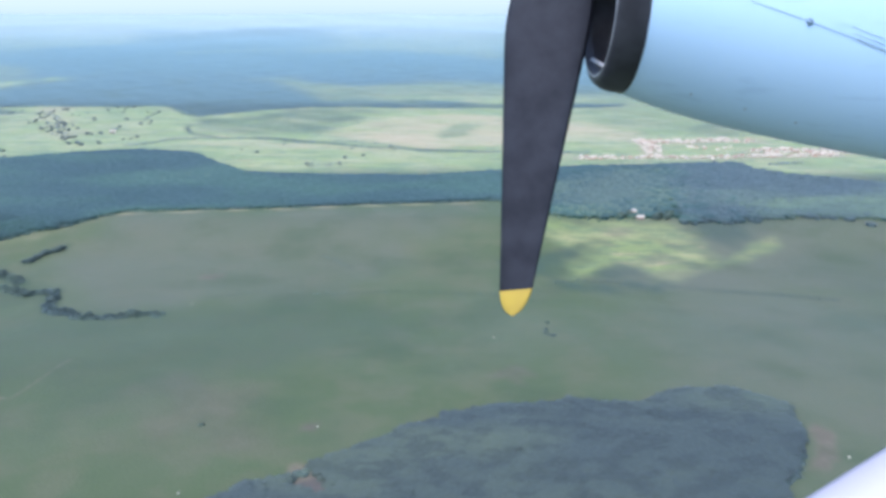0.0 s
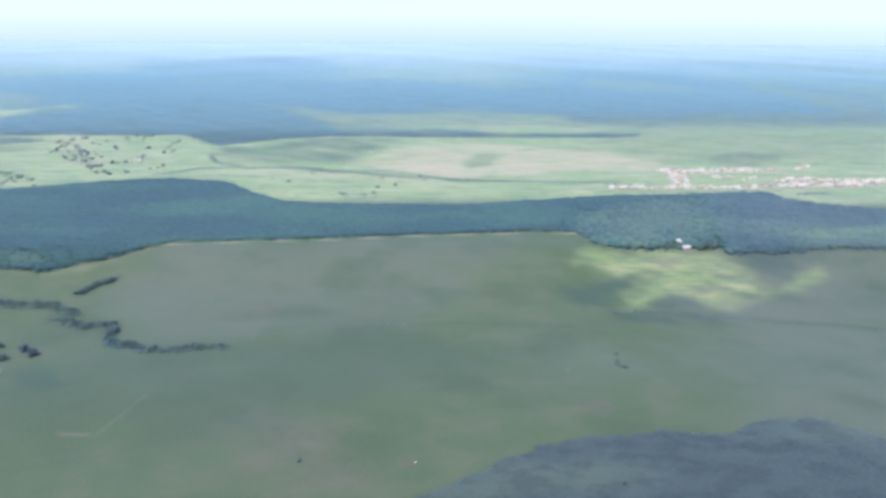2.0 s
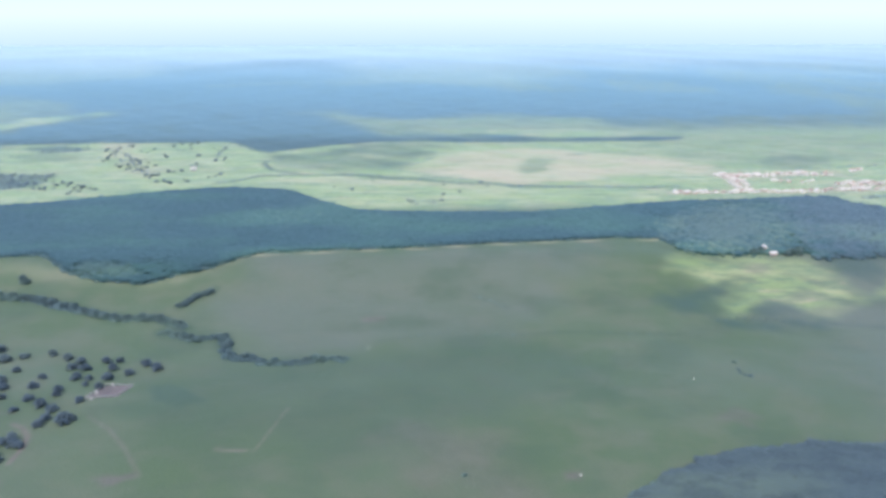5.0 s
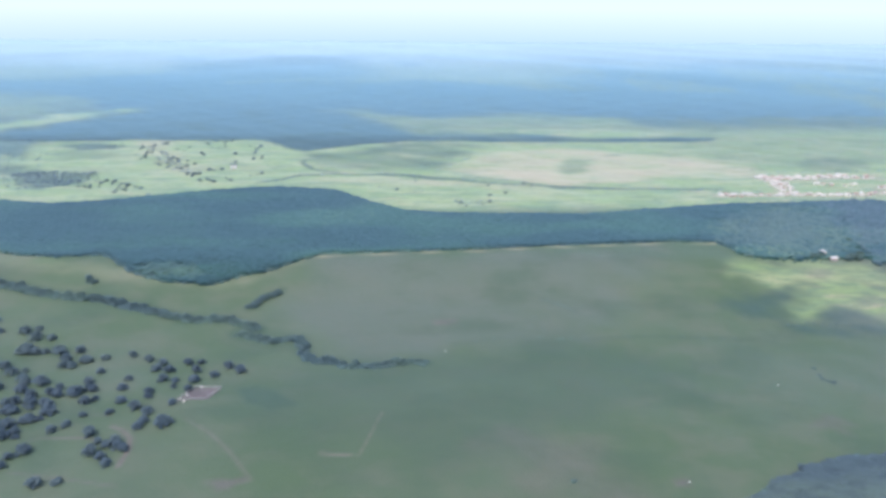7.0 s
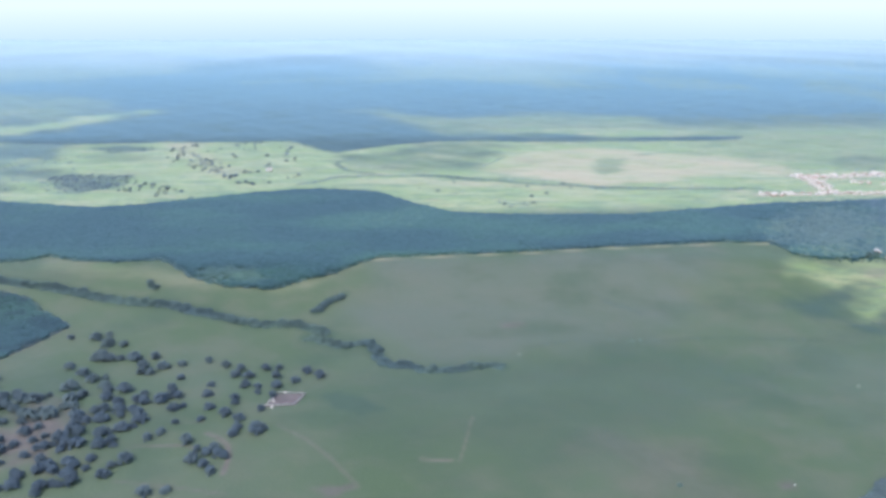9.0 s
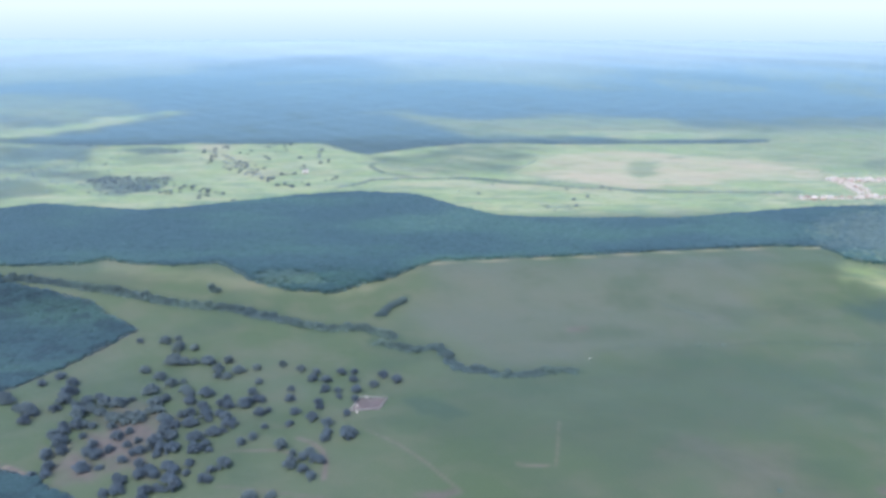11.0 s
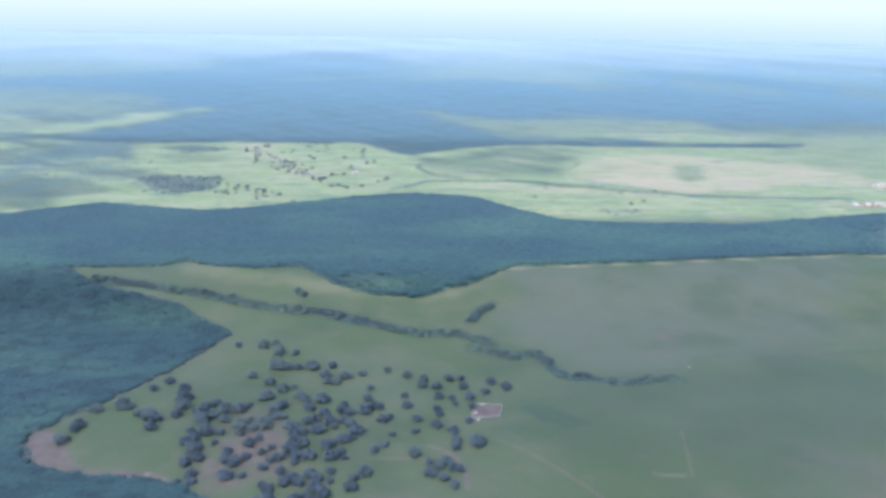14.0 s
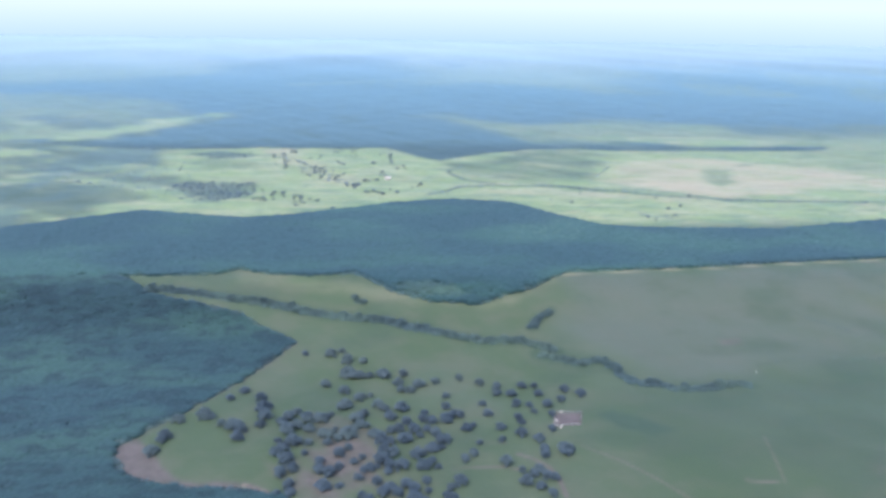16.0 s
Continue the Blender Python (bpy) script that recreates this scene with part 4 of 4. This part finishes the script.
hedge(CLUMP, 0.5, 3.6, 1.9, "dense low thicket slanting across the grass")
hedge(CLUMP_WEST, 0.5, 2.6, 1.8, "small low thicket on the grass")
hedge(MEADOW_STREAM, 4.0, 3.0, 2.4, "winding line of bushes along the meadow stream")
hedge(VEE_RING, 5.0, 3.0, 1.8, "low bushes curling round the head of a meadow")
hedge(MEADOW_HEDGE, 3.0, 2.0, 1.6, "short hedge slanting across the pale meadow")
hedge(MEADOW_DASH, 3.0, 3.0, 2.0, "short dark hedge running up the meadow")
hedge(MEADOW_SCRUB, 2.5, 9.0, 1.6, "small dark bushes scattered by the woodland")
hedge(TOWN_GROVE, 2.5, 5.0, 2.2, "narrow dark grove in front of the village")
hedge(ROW_NORTH, 6.0, 14.0, 1.8, "dark garden bushes between the village houses")
hedge(ROW_EAST, 6.0, 18.0, 1.8, "dark garden bushes at the end of the village")
hedge(TOWN_BACK, 4.0, 6.0, 2.2, "dark garden trees behind the village")
hedge(VEE_EDGE, 4.0, 2.0, 1.8, "short broken hedge at the corner of a tan field")
hedge(MEADOW_LINE, 6.0, 2.0, 2.0, "straight broken hedge across the pale meadow")


# ---- houses ----
def quads(boxes):
    """Boxes (x0, y0, z0, x1, y1, z1) as one set of vertices and quads."""
    vs, fs = [], []
    for x0, y0, z0, x1, y1, z1 in boxes:
        n = len(vs)
        vs += [(x0, y0, z0), (x1, y0, z0), (x1, y1, z0), (x0, y1, z0), (x0, y0, z1), (x1, y0, z1), (x1, y1, z1), (x0, y1, z1)]
        fs += [(n + a, n + b, n + c, n + d) for a, b, c, d in ((0, 3, 2, 1), (4, 5, 6, 7), (0, 1, 5, 4), (1, 2, 6, 5), (2, 3, 7, 6), (3, 0, 4, 7))]
    return np.array(vs, float), np.array(fs)


def house(long, deep, eaves, ridge, wall, roof, label, group="houses of the village"):
    """A small gabled house: walls with gables, an overhanging roof with thickness, door and windows."""
    root = new("house")
    tagged(root, label, "house", group)
    a, b = long / 2, deep / 2
    v = [(-a, -b, -0.6), (a, -b, -0.6), (a, b, -0.6), (-a, b, -0.6), (-a, -b, eaves), (a, -b, eaves), (a, b, eaves), (-a, b, eaves), (-a, 0, ridge), (a, 0, ridge)]
    f = [(0, 1, 5), (0, 5, 4), (2, 3, 7), (2, 7, 6), (1, 2, 6), (1, 6, 5), (5, 6, 9), (3, 0, 4), (3, 4, 7), (7, 4, 8)]
    part("wall", v, f, wall, root, smooth=False)
    o, t, k = 0.45, 0.12, (ridge - eaves) / b
    vs, fs = [], []
    for side in (-1, 1):
        n = len(vs)
        for dz in (0.03, 0.03 + t):
            vs += [(-a - o, side * (b + o), eaves - k * o + dz), (a + o, side * (b + o), eaves - k * o + dz), (a + o, 0, ridge + dz), (-a - o, 0, ridge + dz)]
        fs += [(n + p, n + q, n + r, n + s) for p, q, r, s in ((0, 1, 2, 3), (4, 5, 6, 7), (0, 1, 5, 4), (1, 2, 6, 5), (2, 3, 7, 6), (3, 0, 4, 7))]
    part("roof", vs, fs, roof, root, smooth=False)
    part("door", *quads([(-0.45, -b - 0.05, 0, 0.45, -b - 0.005, 2.0)]), M_DARK, root, smooth=False)
    for x in (-a * 0.6, a * 0.6):
        part("window", *quads([(x - 0.5, -b - 0.04, 1.0, x + 0.5, -b - 0.005, 1.9)]), M_DARK, root, smooth=False)
    return root


KINDS = [house(7.5, 5.0, 2.6, 4.0, M_WALL, M_ROOF_PALE, "small whitewashed house with a pale sheet roof"),
         house(6.2, 5.0, 2.5, 3.9, M_WALL, M_ROOF_RUST, "small whitewashed house with a rusty sheet roof"),
         house(8.0, 5.5, 2.8, 4.3, M_WALL_TAN, M_ROOF_PALE, "clay-walled house with a pale sheet roof"),
         house(6.5, 5.0, 2.6, 4.2, M_WALL, M_ROOF_RED, "small whitewashed house with a red tiled roof"),
         house(11.0, 6.0, 3.2, 4.8, M_WALL, M_ROOF_PALE, "long white village building with a pale roof")]


def village(rng):
    used, first = [], set()
    for line, step, wide, deep in ((ROW_SOUTH, 6.0, 5, 3), (ROW_NORTH, 6.0, 11, 3), (ROW_CROSS, 6.0, 12, 3), (ROW_EAST, 5.0, 16, 4), (ROW_EAST_NORTH, 7.0, 6, 2), (ROW_MIDDLE, 10.0, 6, 1)):
        for again in range(deep):
            for x, y in along(line, step, wide, rng):
                if any(math.hypot(x - p, (y - q)) < 6.2 for p, q in used):
                    continue
                used.append((x, y))
                k = (0, 0, 1, 1, 2, 3, 0, 4)[rng.randint(8)]
                m = pose(x, y, rest(x, y), 0, 0, rng.choice([0, 0, 90, 8, -10, 80])) @ Matrix.Diagonal((*3 * [rng.uniform(0.65, 0.92)], 1))
                if k in first:
                    copy_thing(KINDS[k], Matrix()).matrix_basis = m
                else:
                    KINDS[k].matrix_basis = m
                    first.add(k)


village(rng)
farm = house(7.5, 5, 2.5, 3.8, M_WALL_TAN, M_ROOF_PALE, "pale clay farmhouse with a sheet roof beside trees", "farm buildings")
farm.matrix_basis = pose(199, 677, rest(199, 677), 0, 0, 10)
barn = house(8, 5, 2.6, 3.8, M_WALL_TAN, M_ROOF_PALE, "small farm shed with a pale sheet roof", "farm buildings")
barn.matrix_basis = pose(197, 692, rest(197, 692), 0, 0, 75)
hut = house(2.6, 2.2, 1.9, 2.5, M_WALL, M_ROOF_PALE, "tiny white hut alone in the grass", "huts in the grassland")
for i, (x, y) in enumerate(HUTS):
    s = 3.0 if y > 1000 else 0.5 if x < -380 else 0.3
    m = pose(x, y, rest(x, y), 0, 0, 25 * i) @ Matrix.Diagonal((s, s, s if s < 2 else 2, 1))
    ob = hut if i == 0 else copy_thing(hut, Matrix())
    ob.matrix_basis = m


def stock_pen():
    """The fenced square of bare soil among the trees."""
    root = new("livestock_pen")
    tagged(root, "timber-fenced livestock pen on bare brown soil", "fence")
    ring = CORRAL + CORRAL[:1]
    post = rail = None
    for (ax, ay), (bx, by) in zip(ring, ring[1:]):
        d = math.hypot(bx - ax, by - ay)
        n = int(d / 2.5)
        for i in range(n):
            x, y = ax + (bx - ax) * i / n, ay + (by - ay) * i / n
            if post is None:
                post = part("post", *limb((0, 0, -0.4), (0, 0, 1.6), 0.12, 0.1), M_POST, root)
                ob = post
            else:
                ob = new("post", post.data)
                ob.parent = root
            ob.location = (x, y, rest(x, y))
        for z in (0.6, 1.1, 1.5):
            part("rail", *limb((ax, ay, rest(ax, ay) + z), (bx, by, rest(bx, by) + z), 0.07, 0.07), M_POST, root)
    return root


stock_pen()

# ---- the aeroplane's engine, beside the start of the flight ----
BESIDE = pose(0, 0, EYE, 90 + TILT, 0, 0)      # x aft, y up, -z outboard of the cabin window


def paint_material():
    s = Shade("pale blue paint", 0.34, 0.5)
    c = s.mix(s.spread(s.noise(1.5, 5, (0.4, 1, 1), True), 0.3, 0.7), (0.48, 0.68, 0.86), (0.53, 0.73, 0.9))
    c = s.mix(s.spread(s.noise(14, 6, (0.2, 1, 1), True), 0.55, 0.8, 0, 0.25), c, (0.2, 0.34, 0.48))
    return s.put("Base Color", c).put("Coat Weight", 0.12).mat


M_PAINT = paint_material()
M_BOOT = plain("black rubber boot", (0.02, 0.021, 0.026), (0.04, 0.042, 0.05), 6.0, 0.45)
M_BLADE = plain("dark blade paint", (0.014, 0.015, 0.022), (0.03, 0.032, 0.042), 5.0, 0.5)
M_TIP = plain("yellow tip paint", (0.5, 0.36, 0.06), (0.42, 0.3, 0.06), 5.0, 0.5)
M_BARE = plain("bare metal", (0.3, 0.31, 0.33), (0.4, 0.41, 0.43), 8.0, 0.5, 0.5, 0.6)
M_SEAM = plain("dark seam", (0.2, 0.29, 0.38), (0.25, 0.34, 0.43), 8.0, 0.6)
M_TRIM = plain("pale window trim", (0.4, 0.39, 0.45), (0.46, 0.45, 0.5), 5.0, 0.5)


def rings(sections, sides=48, shut=False):
    """A skin through oval sections (x, middle height, middle depth, half height, half width)."""
    vs, fs = [], []
    for x, cy, cz, a, b in sections:
        for i in range(sides):
            w = 2 * math.pi * i / sides
            vs.append((x, cy + a * math.sin(w), -(cz + b * math.cos(w))))
    for k in range(len(sections) - 1):
        for i in range(sides):
            j = (i + 1) % sides
            fs.append((k * sides + i, k * sides + j, (k + 1) * sides + j, (k + 1) * sides + i))
    return np.array(vs), np.array(fs)


def belly(x):
    """Height of the cowling's underside."""
    return 0.905 - 0.14 * (1 - math.exp(-(x - 1.02) / 0.5)) - 0.168 * (x - 1.02)


def side(x, w):
    """A point of the cowling's skin: x aft, w the angle round it, with the way out of the skin."""
    lo, hi = belly(x), 1.95 + 0.25 * (1 - math.exp(-(x - 1.02) / 0.5))
    a, b = (hi - lo) / 2, 0.55 + 0.12 * (1 - math.exp(-(x - 1.02) / 0.6))
    return (x, (lo + hi) / 2, 4.0, a, b)


def engine():
    root = new("aeroplane")
    tagged(root, "pale blue propeller engine and cabin window rim of an aeroplane", "aeroplane")
    root.matrix_basis = BESIDE
    xs = [1.02 + 0.06 * i for i in range(10)] + [1.6 + 0.2 * i for i in range(13)]
    part("cowling", *rings([side(x, 0) for x in xs] + [(4.3, 1.4, 4.0, 0.5, 0.4), (4.9, 1.5, 4.0, 0.02, 0.02)], 64), M_PAINT, root, "pale blue painted cowling")
    # the boot rolls round the intake's lip and back into the duct
    x, cy, cz, a, b = side(1.02, 0)
    part("intake_lip", *rings([tuple(p + q for p, q in zip(side(1.035, 0), (0, 0, 0, 0.004, 0.004))), (1.02, cy, cz, a + 0.003, b + 0.003), (0.98, cy, cz, a, b), (0.93, cy, cz, a - 0.018, b - 0.016), (0.895, cy, cz, a - 0.045, b - 0.04), (0.885, cy, cz, a - 0.075, b - 0.07),
                              (0.895, cy, cz, a - 0.1, b - 0.095), (0.94, cy, cz, a - 0.12, b - 0.115)], 64), M_BOOT, root, "black rubber de-icing boot")
    part("intake_duct", *rings([(0.94, cy, cz, a - 0.122, b - 0.117), (1.2, cy, cz, a - 0.16, b - 0.15), (1.7, cy, cz, a - 0.25, b - 0.25), (1.72, cy, cz, 0.02, 0.02)], 48), M_BOOT, root, "dark intake duct")
    part("intake_rim", *rings([(0.886, cy, cz, a - 0.082, b - 0.078), (0.88, cy, cz, a - 0.088, b - 0.084), (0.884, cy, cz, a - 0.097, b - 0.092)], 64), M_BARE, root, "thin bare metal rim")
    part("probe", *limb((0.925, 1.235, -3.72), (0.965, 1.235, -3.78), 0.012, 0.008, 8), M_BARE, root, "small bright probe")
    part("drain_bar", *limb((0.89, 1.13, -4.2), (0.935, 1.042, -4.05), 0.012, 0.012, 8), M_BARE, root, "bright metal bar")

    def skin(x, up):
        """The skin's point at that height on the cabin's side, a hair proud."""
        q, cy, cz, a, b = side(x, 0)
        s = max(-1.0, min(1.0, (up - cy) / a))
        return Vector((x, up, -(cz - (b + 0.003) * math.sqrt(1 - s * s))))

    def seam(name, a, b, label, r=0.0012):
        pts = [skin(a[0] + (b[0] - a[0]) * i / 6, a[1] + (b[1] - a[1]) * i / 6) for i in range(7)]
        part(name, *join([limb(p, q, r, r, 5) for p, q in zip(pts, pts[1:])]), M_SEAM, root, label)

    seam("panel_seam", (1.5, 1.2), (2.25, 0.94), "dark seam between cowling panels")
    seam("panel_seam", (1.5, 1.2), (1.46, 1.5), "dark seam between cowling panels")
    for x, up, r in ((1.78, 1.105, 0.017), (1.33, 0.83, 0.005), (1.62, 0.75, 0.005), (1.9, 0.68, 0.005)):
        p = skin(x, up)
        part("fastener", *limb(p, p + Vector((0, 0, 0.008)), r, r * 0.7, 10), M_SEAM if r > 0.01 else M_BARE, root, "round cowling fastener")
    for i in range(3):
        p, q = skin(1.98 + 0.02 * i, 1.075 - 0.03 * i), skin(2.14 + 0.015 * i, 1.02 - 0.03 * i)
        part("stencil_bar", *limb(p, q, 0.0012, 0.0012, 4), M_SEAM, root, "faint stencilled lettering bar")
    # propeller
    hub = part("spinner", *rings([(0.1, 1.98, 4.0, 0.01, 0.01), (0.16, 1.98, 4.0, 0.1, 0.1), (0.3, 1.98, 4.0, 0.19, 0.19), (0.5, 1.98, 4.0, 0.25, 0.25), (0.84, 1.98, 4.0, 0.28, 0.28)], 40), M_BOOT, root, "dark spinner cone")
    blade_from, blade_to = Vector((0.68, 1.95, -4.0)), Vector((0.44, -0.42, -4.45))
    ways = (blade_to - blade_from)

    def blade(k0, k1, steps):
        vs, fs, n = [], [], 14
        for i in range(steps + 1):
            k = k0 + (k1 - k0) * i / steps
            mid = blade_from + ways * k
            chord = (0.14 + 0.5 * math.sin(min(1.0, k / 0.3) * 1.57)) * (1 - 0.7 * k) * (1 if k < 0.93 else math.sqrt(max(0.02, 1 - ((k - 0.93) / 0.07) ** 2)))
            twist = radians(10 + 20 * k)
            d = Vector((math.cos(twist), 0.12, math.sin(twist)))
            up = d.cross(ways).normalized()
            for j in range(n):
                w = 2 * math.pi * j / n
                vs.append(tuple(mid + d * (0.5 * chord * math.cos(w)) + up * (0.055 * chord * math.sin(w))))
        for i in range(steps):
            for j in range(n):
                q = (j + 1) % n
                fs.append((i * n + j, i * n + q, (i + 1) * n + q, (i + 1) * n + j))
        return np.array(vs), np.array(fs)

    one = part("propeller_blade", *blade(0.0, 0.93, 24), M_BLADE, root, "dark propeller blade")
    part("blade_tip", *blade(0.93, 1.0, 6), M_TIP, one, "yellow painted tip")
    return root


def window_rim(root):
    """The lower aft corner of the cabin window's rim."""
    vs, fs, n = [], [], 12
    for i in range(13):
        k = i / 12
        x, y = 0.15 + 0.062 * k, -0.111 + 0.039 * k
        for j in range(n):
            w = 2 * math.pi * j / n
            vs.append((x + 0.5 * (0.5 + 0.5 * math.cos(w)) * 0.05, y - (0.5 + 0.5 * math.cos(w)) * 0.05, -0.3 + 0.02 * math.sin(w)))
    for i in range(12):
        for j in range(n):
            q = (j + 1) % n
            fs.append((i * n + j, i * n + q, (i + 1) * n + q, (i + 1) * n + j))
    part("window_rim", vs, fs, M_TRIM, root, "pale plastic rim of the cabin window")


window_rim(engine())
